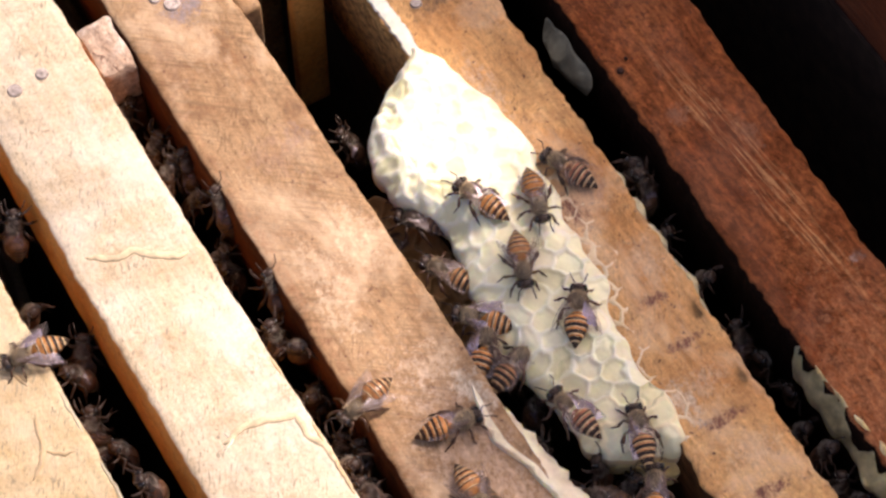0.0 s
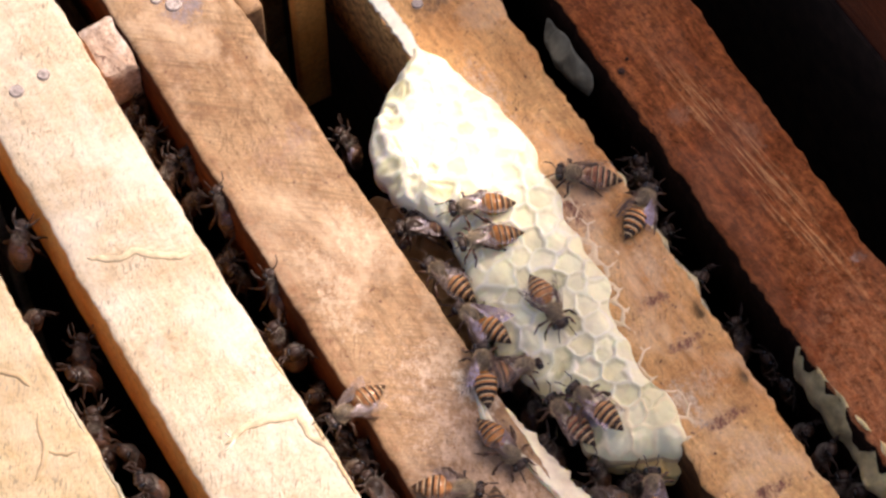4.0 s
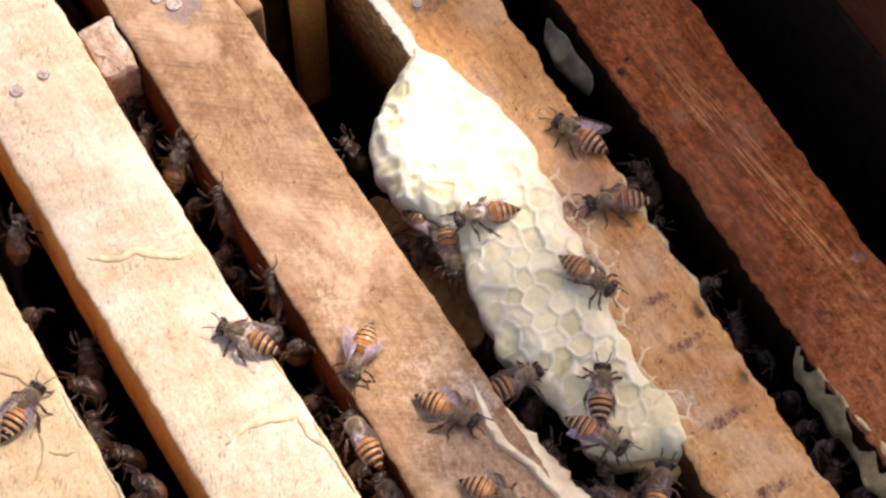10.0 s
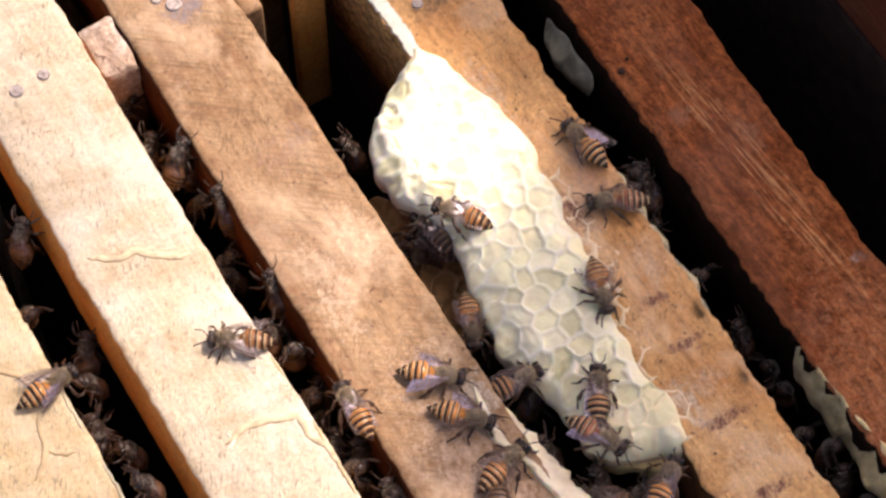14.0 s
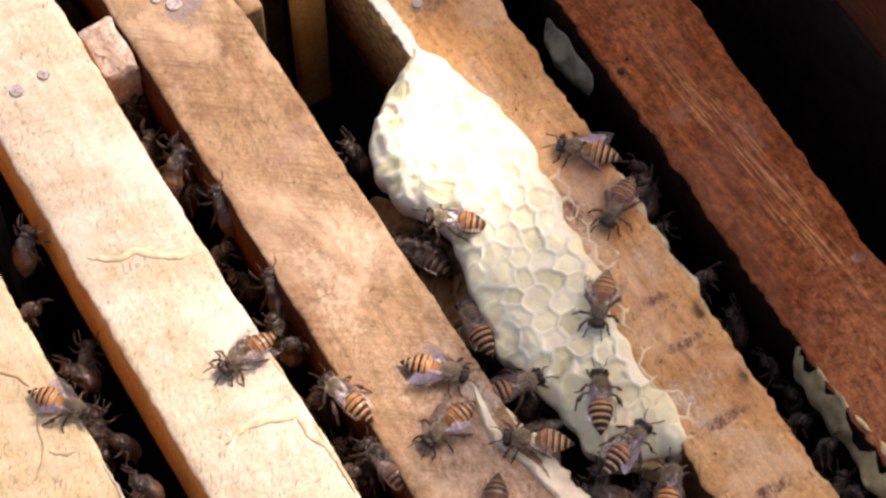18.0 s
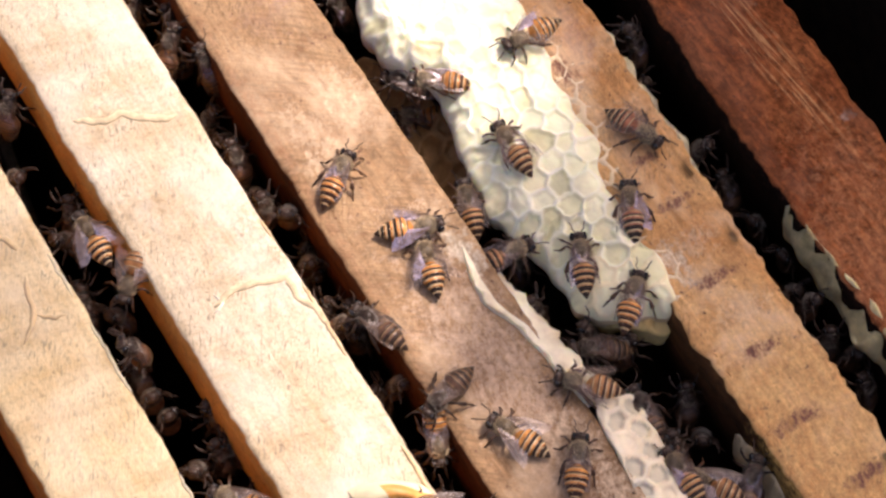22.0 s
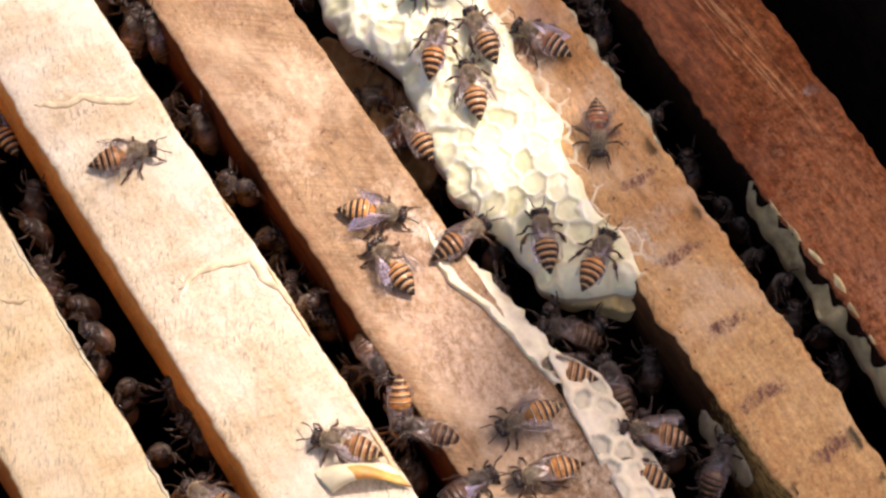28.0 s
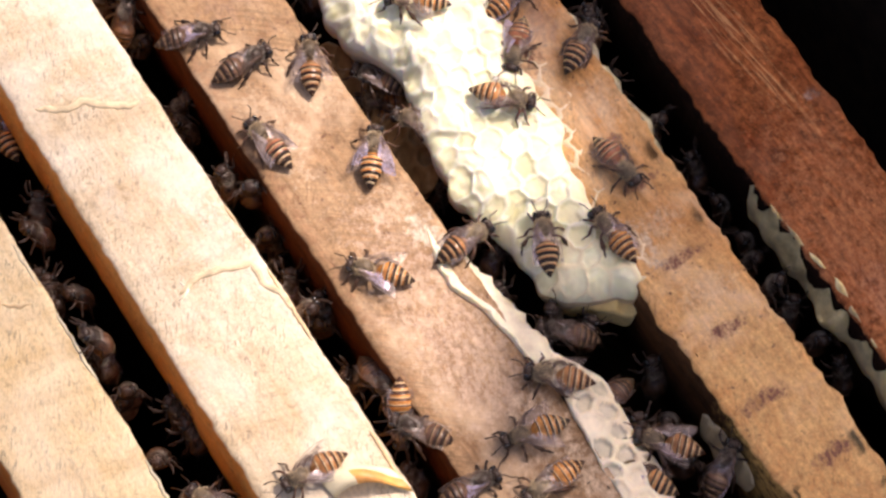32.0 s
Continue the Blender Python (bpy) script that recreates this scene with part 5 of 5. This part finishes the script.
    ('r', [(0, 2.7, -37.3, -0.5, 103), (3, 2.0, -36.8, -3.0, 101), (6, 2.0, -38.4, -3.0, 99), (6.67, 2.7, -40.3, -2.2, 45), (7.33, 3.5, -42.2, -1.3, -9), (8, 4.3, -44.2, -0.5, -63), (9, 4.3, -44.2, -0.5, -63), (14, 4.3, -44.2, -0.5, -63), (15.5, 6.7, -45.4, -0.5, -21), (17, 9.1, -46.7, -0.4, 21), (18, 7.7, -47.4, -0.5, 20), (19, 7.7, -46.9, -0.5, 23), (20, 10.2, -44.4, 0.4, 40), (20.6, 13.5, -41.7, 1.3, 49), (21, 17.8, -36.6, 0.0, 62), (21.4, 19.7, -32.5, 0.0, 62), (22, 18.9, -33.4, 0.0, 64), (23, 20.5, -33.2, 0.0, 63), (24, 19.8, -30.6, 0.0, 77), (25, 19.8, -24.5, 0.0, 87), (28, 25.9, -4.6, 0.0, 116), (29, 25.9, -5.9, 0.0, 125), (30, 22.1, -5.0, 0.0, 160), (31, 21.8, -6.9, 0.0, 177), (32, 21.7, -4.3, 0.0, 225)]),
    ('o', [(0, 7.7, -55.6, -3.0, 57), (6, 6.8, -56.1, -3.0, 62), (13, 9.9, -55.1, -3.0, 33), (18, 10.3, -55.8, -3.0, 49), (20, 11.2, -54.8, -3.0, 57), (20.6, 10.1, -52.1, -3.0, 70), (21, 8.2, -50.8, -3.0, 69), (21.4, 9.3, -47.8, -0.5, 75), (22, 10.3, -47.6, -0.1, 43), (23, 9.3, -45.6, 0.1, 54), (24, 11.9, -43.7, 0.8, 42), (25, 10.7, -43.9, 0.6, 51), (28, 12.1, -45.1, 0.8, 34), (29, 18.7, -41.5, 0.0, 48), (30, 15.6, -41.4, 0.9, 104), (31, 17.5, -41.0, 0.0, 82), (32, 16.2, -41.6, 0.7, 94)]),
    ('o', [(0, 42.6, 47.9, 0.0, 113), (20, 42.9, 48.4, 0.0, 113), (21, 38.8, 54.2, -3.0, 123), (23, 19.7, 20.0, 3.3, 94), (25, 21.2, 14.3, 3.2, 86), (28, 17.4, 0.3, 2.6, 82), (29, 19.7, 1.1, 2.8, 43), (30, 25.2, -0.1, 0.0, -22), (31, 27.0, -4.3, 0.0, -28), (32, 32.6, -8.9, 0.0, 31)]),
    ('o', [(0, -15.0, -30.2, 0.0, -10), (1, -11.4, -32.6, 0.0, -36), (2, -10.2, -37.2, 0.0, -46), (3, -10.1, -38.3, 0.0, -49), (4.5, -10.9, -38.0, 0.0, -106), (6, -11.7, -37.6, 0.0, -163), (7, -20.4, -33.5, 0.0, -194), (8, -25.2, -26.6, 0.0, -229), (9, -29.1, -25.2, 0.0, -230), (10, -29.2, -22.7, -3.0, -270), (11, -29.0, -20.5, -3.0, -273), (12, -29.0, -17.5, -3.0, -274), (13, -29.2, -18.0, -3.0, -275), (14, -28.3, -18.6, 0.0, -271), (17, -28.2, -17.1, 0.0, -257), (18, -28.7, -16.0, 0.0, -254), (19, -28.5, -16.2, 0.0, -261), (20, -27.2, -11.5, 0.0, -278), (20.6, -27.5, -12.1, 0.0, -272), (21, -25.6, -7.2, 0.0, -277), (21.4, -23.8, -4.3, 0.0, -298), (22, -19.9, -3.5, 0.0, -323), (23, -6.9, -5.3, 0.0, -357), (24, 1.5, 1.4, -10.0, -368), (25, 3.4, 3.3, -17.0, -404), (32, 3.4, 3.3, -17.0, -404)]),
    ('w', [(0, -26.8, -19.4, 0.0, -165), (1, -29.0, -18.6, 0.0, -180), (2, -29.4, -19.1, 0.0, -172), (3, -28.8, -19.2, 0.0, -171), (6, -29.3, -18.1, 0.0, -188), (7, -29.7, -14.3, -3.0, -225), (8, -30.0, -11.3, -3.0, -225), (9, -33.9, -2.3, 0.0, -241), (10, -37.9, 1.8, 0.0, -235), (11, -38.2, 2.1, 0.0, -232), (12, -38.4, 1.9, 0.0, -231), (13, -38.4, 1.9, 0.0, -231), (14, -39.4, 1.8, 0.0, -212), (17, -39.2, 1.7, 0.0, -204), (18, -39.7, -1.6, 0.0, -171), (19, -42.8, -2.4, 0.0, -156), (20, -55.4, -2.8, 0.0, -182), (20.6, -58.1, -3.1, 0.0, -181), (21, -59.5, -0.8, -3.0, -158), (22, -58.7, -1.6, -3.0, -134), (22.5, -59.2, 4.0, -3.0, -196), (23, -59.8, 9.5, -3.0, -258), (24, -58.1, 16.6, -3.0, -272), (25, -55.3, 15.2, 0.0, -318), (28, -44.5, 11.6, 0.0, -375), (29, -33.8, 5.1, 0.0, -374), (30, -26.8, 1.5, 0.0, -395), (31, -11.9, 2.2, 0.0, -343), (32, -9.2, 12.7, 0.0, -297)]),
    ('r', [(0, -1.7, 12.0, -17.0, -176), (18, -1.9, 12.2, -17.0, -176), (20.6, -1.9, 11.6, -17.0, -176), (22, -4.5, 6.6, -17.0, -181), (25, -1.8, -0.7, -17.0, -191), (28, -3.2, -3.1, -13.0, -182), (29, -4.1, -9.1, -8.0, -166), (30, -17.1, -8.2, 0.0, -180), (31, -21.9, -5.6, 0.0, -221), (32, -23.5, 3.2, 0.0, -261)]),
    ('d', [(0, -27.7, 11.0, -5.0, 90), (19, -27.9, 11.2, -5.0, 90), (22, -31.9, 13.6, -8.0, 91), (28, -29.9, 16.0, -8.0, 92), (30, -28.9, 15.5, -8.0, 92), (31, -27.6, 16.0, -5.0, 101), (31.5, -23.0, 16.9, -2.5, 52), (32, -18.5, 17.8, 0.0, 2)]),
    ('d', [(0, -27.9, 30.0, -5.0, 92), (20, -27.8, 30.4, -5.0, 92), (28, -28.6, 34.9, -5.0, 90), (29.5, -27.8, 32.9, -2.5, 152), (31, -27.0, 30.8, 0.0, 213), (31.5, -25.3, 28.9, 0.0, 279), (32, -23.7, 27.0, 0.0, 345)]),
    ('o', [(0, 0.0, -24.6, -3.0, 22), (1, 0.5, -24.3, -3.0, -9), (2, 0.0, -26.4, -3.0, 11), (3, -0.2, -25.7, -3.0, 11), (4.5, -0.9, -25.4, -3.0, -35), (6, -1.6, -25.0, -3.0, -81), (7, -1.1, -25.7, -3.0, -50), (8, -2.0, -27.3, -3.0, -27), (9, -1.7, -27.4, -3.0, 0), (10, -1.5, -27.4, -3.0, -1), (14, -1.5, -27.4, -3.0, -1), (17, -1.7, -27.9, -3.0, -3), (18, -1.9, -28.2, -3.0, -7), (19, -2.5, -28.9, -3.0, -15), (20, -2.0, -29.3, -3.0, -9), (20.6, -1.8, -28.7, -3.0, -5), (21, -2.1, -28.9, -3.0, -2), (21.4, -1.6, -28.4, -3.0, -2), (22, -2.4, -29.6, -3.0, -2), (23, -4.4, -30.4, 0.0, 5), (24, -4.2, -30.6, 0.0, 9), (25, -4.1, -30.8, 0.0, 7), (28, -4.4, -30.5, 0.0, 6), (29, -4.2, -31.1, 0.0, 6), (32, -4.1, -30.6, 0.0, 6)]),
    ('w', [(0, -2.8, -19.1, -3.0, 47), (3, -4.1, -23.6, 0.0, 68), (6, -9.8, -23.9, 0.0, 48), (7, -6.4, -23.4, 0.0, 4), (7.5, -10.8, -23.1, 0.0, -68), (8, -15.3, -22.8, 0.0, -139), (9, -15.5, -27.8, 0.0, -87), (10, -14.5, -28.1, 0.0, -58), (11, -14.5, -28.4, 0.0, -55), (12, -12.4, -31.4, 0.0, -50), (13, -10.8, -31.7, 0.0, -19), (14, -12.8, -30.2, 0.0, -46), (17, -14.9, -30.0, 0.0, -99), (18, -17.2, -29.8, 0.0, -167), (18.5, -17.3, -29.8, 0.0, -219), (19, -17.3, -29.8, 0.0, -271), (20, -16.7, -28.0, 0.0, -303), (20.6, -14.8, -29.1, 0.0, -336), (21, -13.8, -26.4, 0.0, -300), (21.4, -14.3, -24.9, 0.0, -288), (22, -15.3, -24.8, 0.0, -286), (23, -15.7, -25.0, 0.0, -281), (24, -15.8, -25.5, 0.0, -275), (25, -16.1, -26.0, 0.0, -270), (28, -17.9, -27.9, 0.0, -265), (29, -18.3, -29.1, 0.0, -270), (30, -19.2, -27.8, 0.0, -238), (31, -20.9, -26.9, 0.0, -231), (32, -20.7, -27.2, 0.0, -226)]),
    ('w', [(0, -18.7, -43.5, 0.0, -90), (1, -18.4, -47.7, 0.0, -71), (2, -20.1, -44.7, 0.0, -148), (2.5, -21.2, -41.2, 0.0, -75), (3, -22.4, -37.7, 0.0, -2), (4.5, -19.9, -42.3, 0.0, -61), (6, -17.4, -46.9, 0.0, -121), (7, -19.3, -45.3, 0.0, -137), (8, -18.2, -44.3, 0.0, -80), (9, -17.4, -44.2, 0.0, -44), (10, -15.8, -44.8, 0.0, -56), (11, -15.0, -43.8, 0.0, -17), (12, -13.6, -42.8, 0.0, 9), (13, -12.7, -42.3, 0.0, 3), (14, -11.5, -40.3, 0.0, 17), (17, -12.7, -39.9, 0.0, 55), (17.5, -9.4, -39.3, 0.0, 100), (18, -6.2, -38.8, 0.0, 145), (19, -8.1, -38.4, 0.0, 174), (20, -3.3, -49.1, -3.0, 137), (21, -5.6, -57.7, 0.0, 166), (21.4, -3.8, -55.5, -3.0, 164), (22, -5.3, -56.4, 0.0, 137), (23, -6.9, -56.4, 0.0, 126), (24, -6.8, -56.1, 0.0, 125), (25, -2.7, -56.3, -3.0, 132), (28, -4.4, -57.4, -3.0, 138), (29, -4.0, -57.8, -3.0, 131), (30, -4.1, -57.1, -3.0, 140), (31, -5.6, -58.1, 0.0, 136), (32, -5.9, -58.1, 0.0, 139)]),
    ('d', [(0, -32.3, -32.6, -6.0, 98), (6, -30.6, -31.9, -6.0, 97), (14, -29.4, -34.8, -6.0, 89), (17, -29.3, -32.1, -6.0, 108), (18, -28.4, -28.3, -3.0, 104), (19, -26.0, -30.7, 0.0, 99), (20, -22.9, -35.1, 0.0, 121), (20.6, -24.5, -31.2, 0.0, 110), (21, -26.5, -29.5, -3.0, 102), (21.4, -26.3, -28.2, 0.0, 97), (22, -28.7, -30.2, 0.0, 110), (23, -28.3, -33.2, 0.4, 173), (24, -28.0, -35.8, -1.0, 246), (25, -29.2, -37.2, -6.0, 245), (28, -28.6, -41.4, -3.0, 263), (29, -28.8, -41.2, -3.0, 260), (30, -28.8, -40.7, -3.0, 259), (32, -28.8, -43.1, -6.0, 269)]),
    ('d', [(0, -18.8, -49.1, 0.0, -112), (20, -18.0, -45.8, 0.0, -128), (20.6, -18.7, -43.3, 0.0, -131), (21, -23.5, -46.1, 0.0, -156), (21.4, -24.5, -46.6, 0.0, -155), (22, -25.5, -47.0, 0.0, -163), (23, -26.3, -51.2, 0.0, -177), (24, -27.6, -53.1, -2.0, -175), (25, -28.5, -55.8, -2.0, -185), (28, -28.3, -55.3, -2.0, -227), (32, -28.7, -53.9, -2.0, -234)]),
    ('w', [(0, -24.6, -50.6, 0.0, 121), (20, -24.3, -50.3, 0.0, 121), (20.6, -19.5, -53.5, 0.0, 130), (21, -19.6, -55.4, 0.0, 134), (21.4, -19.1, -57.4, 0.0, 117), (22, -19.3, -57.9, 0.0, 116), (23, -18.1, -59.0, 0.0, 123), (24, -19.7, -59.3, 0.0, 160), (25, -18.6, -59.8, 0.0, 164), (28, -14.1, -62.7, 0.0, 172), (29, -14.2, -64.3, 0.0, 176), (30, -14.3, -64.5, 0.0, 175), (31, -14.6, -64.2, 0.0, 169), (32, -14.5, -64.4, 0.0, 168)]),
    ('o', [(0, -16.0, -60.0, 0.0, 73), (20, -15.7, -59.8, 0.0, 74), (20.6, -10.4, -60.8, 0.0, 65), (21.4, -12.0, -65.6, 0.0, 63), (22, -12.8, -67.2, 0.0, 53), (23, -13.3, -68.2, 0.0, 57), (24, -14.8, -69.2, 0.0, 58), (25, -15.6, -70.9, 0.0, 90), (28, -16.4, -71.8, 0.0, 163), (29, -15.8, -72.0, 0.0, 159), (30, -15.7, -71.7, 0.0, 159), (31, -16.2, -71.7, 0.0, 162), (32, -16.5, -73.2, 0.0, 183)]),
    ('d', [(0, -2.9, -60.6, -6.0, 87), (20, -2.3, -60.0, -6.0, 83), (21, 3.2, -63.7, -6.0, 90), (22, 2.4, -63.3, -6.0, 87), (23, 2.9, -63.7, -6.0, 63), (24, 3.5, -63.2, -6.0, 62), (25, 3.0, -63.7, -6.0, 76), (28, 3.5, -62.5, -6.0, 83), (29, 2.2, -61.6, -6.0, 115), (29.5, 1.7, -62.7, -6.0, 164), (30, 1.2, -63.9, -6.0, 213), (31, 0.1, -64.8, -6.0, 191), (32, 0.3, -64.9, -6.0, 194)]),
    ('o', [(0, -6.0, -70.1, -1.0, 107), (20, -5.7, -69.9, -1.0, 107), (21, 2.1, -73.8, -4.0, 111), (22, 1.1, -75.9, -4.0, 92), (23, 1.8, -77.3, -4.0, 88), (24, -0.0, -79.7, -4.0, 98), (25, -0.3, -79.4, -4.0, 106), (28, -3.1, -78.0, -4.0, 130), (29, -2.2, -78.4, -4.0, 120), (30, -2.1, -78.2, -4.0, 120), (32, -2.5, -78.3, -4.0, 123)]),
    ('d', [(0, 12.0, -82.0, -6.0, 43), (22, 11.3, -82.1, -6.0, 42), (24, 11.1, -84.0, -6.0, 35), (25, 11.2, -84.2, -6.0, 44), (28, 11.1, -82.9, -6.0, 37), (32, 11.6, -83.2, -6.0, 31)]),
    ('d', [(0, -0.0, -51.7, -6.0, 141), (20, 0.3, -51.5, -6.0, 141), (22, 1.1, -50.3, -6.0, 156), (24, 0.6, -51.1, -6.0, 134), (28, 1.2, -51.0, -6.0, 139), (32, 1.0, -50.4, -6.0, 143)]),
    ('w', [(0, -39.0, -55.8, 0.0, 122), (20, -38.8, -55.6, 0.0, 122), (22, -37.3, -62.3, 0.0, 139), (23, -34.6, -62.5, 0.0, 128), (24, -39.1, -51.5, 0.0, 127), (25, -38.8, -51.3, 0.0, 131), (28, -40.8, -50.9, 0.0, 133), (29, -42.8, -50.3, 0.0, 155), (30, -42.8, -50.1, 0.0, 153), (31, -42.8, -50.1, 0.0, 155), (32, -47.6, -51.9, 0.0, 178)]),
    ('d', [(0, -64.6, -13.0, -2.5, 168), (32, -66.4, -12.4, -2.5, 168)]),
    ('w', [(0, -70.0, 16.5, 0.0, 175), (1, -73.3, 17.8, 0.0, 164), (2, -77.5, 19.9, 0.0, 157), (6, -90.6, -0.5, -3.0, 133), (8, -86.3, -4.3, 0.0, 179), (8.5, -83.1, 0.8, 0.0, 120), (9, -79.9, 5.9, 0.0, 61), (10, -74.8, 8.4, 0.0, 31), (11, -74.3, 7.9, 0.0, 22), (12, -74.3, 7.9, 0.0, 22), (13, -73.0, 8.4, 0.0, 25), (14, -69.1, 9.8, 0.0, 7), (17, -70.2, 10.2, 0.0, 1), (18, -68.9, 5.2, 0.0, -53), (19, -67.1, -2.4, 0.0, -78), (20, -66.7, 1.4, 0.0, -15), (20.6, -68.0, 1.4, 0.0, 8), (21, -66.4, 1.5, 0.0, 14), (22, -60.7, 9.3, -3.0, 93), (23, -59.5, 22.5, -3.0, 93), (24, -57.4, 26.3, 0.0, 89), (25, -59.2, 36.6, -15.0, 91), (32, -59.2, 36.6, -15.0, 91)]),
    ('d', [(0, -60.2, 44.4, -6.0, 54), (1, -60.4, 44.1, -6.0, 49), (3, -60.1, 41.9, -6.0, 41), (10, -60.1, 43.3, -6.0, 43), (14, -59.8, 42.5, -6.0, 42), (18, -59.7, 40.4, -6.0, 34), (20, -59.9, 40.4, -6.0, 35), (21, -60.2, 39.6, -6.0, 37), (22, -60.3, 40.6, -6.0, 39), (23, -56.1, 47.1, -11.0, 44), (32, -56.1, 47.1, -11.0, 44)]),
    ('d', [(0, -29.5, -65.0, -4.0, 1), (22, -33.0, -67.2, -1.0, 7), (28, -26.6, -67.7, -1.0, 3), (31, -26.1, -67.2, -1.0, -4), (32, -26.2, -67.1, -1.0, -3)]),
    ('d', [(0, -31.2, 42.4, -10.0, 35), (5, -31.5, 42.7, -10.0, 35), (7, -29.8, 41.2, -6.0, 33), (14, -29.2, 41.6, -4.5, 31), (17, -29.6, 41.6, -5.0, 34), (20, -31.0, 38.3, -6.0, 35), (22, -30.4, 37.5, -6.0, 38), (24, -29.8, 35.8, -6.0, 39), (32, -29.7, 41.1, -6.0, 40)]),
    ('o', [(0, -28.8, -50.6, -4.0, -122), (20, -28.9, -50.5, -4.0, -122), (23, -28.9, -50.5, -4.0, -112), (25, -29.0, -50.4, -4.0, -122), (30, -29.3, -50.2, -4.0, -118), (32, -29.3, -50.0, -4.0, -120)]),
    ('w', [(0, 4.2, -80.0, -5.0, 120), (22, 4.0, -79.6, -5.0, 124), (24, 3.9, -79.0, -5.0, 128), (28, 2.8, -73.9, -4.0, 138), (30, 3.8, -75.3, -4.0, 133), (32, 3.9, -75.6, -4.0, 134)]),
    ('o', [(0, -61.9, -44.6, -4.0, 126), (22, -62.2, -44.0, -4.0, 128), (25, -62.7, -43.7, -4.0, 128), (28, -62.6, -46.0, -5.0, 120), (32, -62.3, -46.6, -5.0, 116)]),
]


CLIMB = {16: 62, 17: 58, 32: 64, 30: 112, 34: 50, 35: -30, 25: 12, 28: 15, 21: 18, 27: 30}     # bees that cling to a bar's side: lift of the head
CRAWLERS = [next_bee(kind, pose(0, 0, 0)) for kind, rows in CRAWL]


def stride(ob, rows):
    """Swings a bee's legs as it walks, three and three in turn."""
    steps = np.arange(0, 32.01, 0.4)
    ts = [r[0] for r in rows]
    way = np.concatenate([[0], np.cumsum([math.hypot(q[1] - p[1], q[2] - p[2]) + 0.05 * abs(q[4] - p[4]) for p, q in zip(rows, rows[1:])])])
    gone = np.interp(steps, ts, way)
    for i, leg in enumerate([c for c in ob.children if c.name.split(".")[0] == "leg"]):
        side = 1 if leg.location.y > 0 else -1
        phase = math.pi * ((i + (i >= 3)) % 2)
        at, keys, last = leg.location.copy(), [], None
        for t, g in zip(steps, gone):
            swing = round(side * 15 * math.sin(g * 1.1 + phase), 1)
            if swing != last or t > 31.9:
                if last is not None and keys and keys[-1][0] < t - 0.5:
                    keys.append((t - 0.4, pose(at.x, at.y, at.z, 0, 0, last)))
                keys.append((t, pose(at.x, at.y, at.z, 0, 0, swing)))
            last = swing
        walk(leg, keys)


def motions():
    for i, (ob, (kind, rows)) in enumerate(zip(CRAWLERS, CRAWL)):
        walk(ob, [(t, pose(x * MM, y * MM, z * MM, 0, -CLIMB.get(i, 0) * min(1.0, max(0.0, -z / 4)), turn)) for t, x, y, z, turn in rows])
        stride(ob, rows)
    for i, ob in enumerate(LURKERS):
        x, y, z, turn, lift = GAP_BEES[i]
        rnd = random.Random(i)
        walk(ob, [(t, pose((x + rnd.uniform(-0.7, 0.7)) * MM, (y + rnd.uniform(-1.6, 1.6)) * MM, z * MM, 0, -lift + rnd.uniform(-6, 6), turn + rnd.uniform(-16, 16))) for t in (0, 5, 9, 14, 18, 23, 27, 32)])
    # Tilting the unseen tree shifts the sunlit places along the bars.
    walk(TREE, [(t, pose(0, 0, 0, a, 0, 0)) for t, a in ((0, 0.0), (6, 0.12), (13, 0.0), (19, 0.1), (22, 0.6), (24, 1.1), (28, 1.5), (32, 1.6))])


motions()
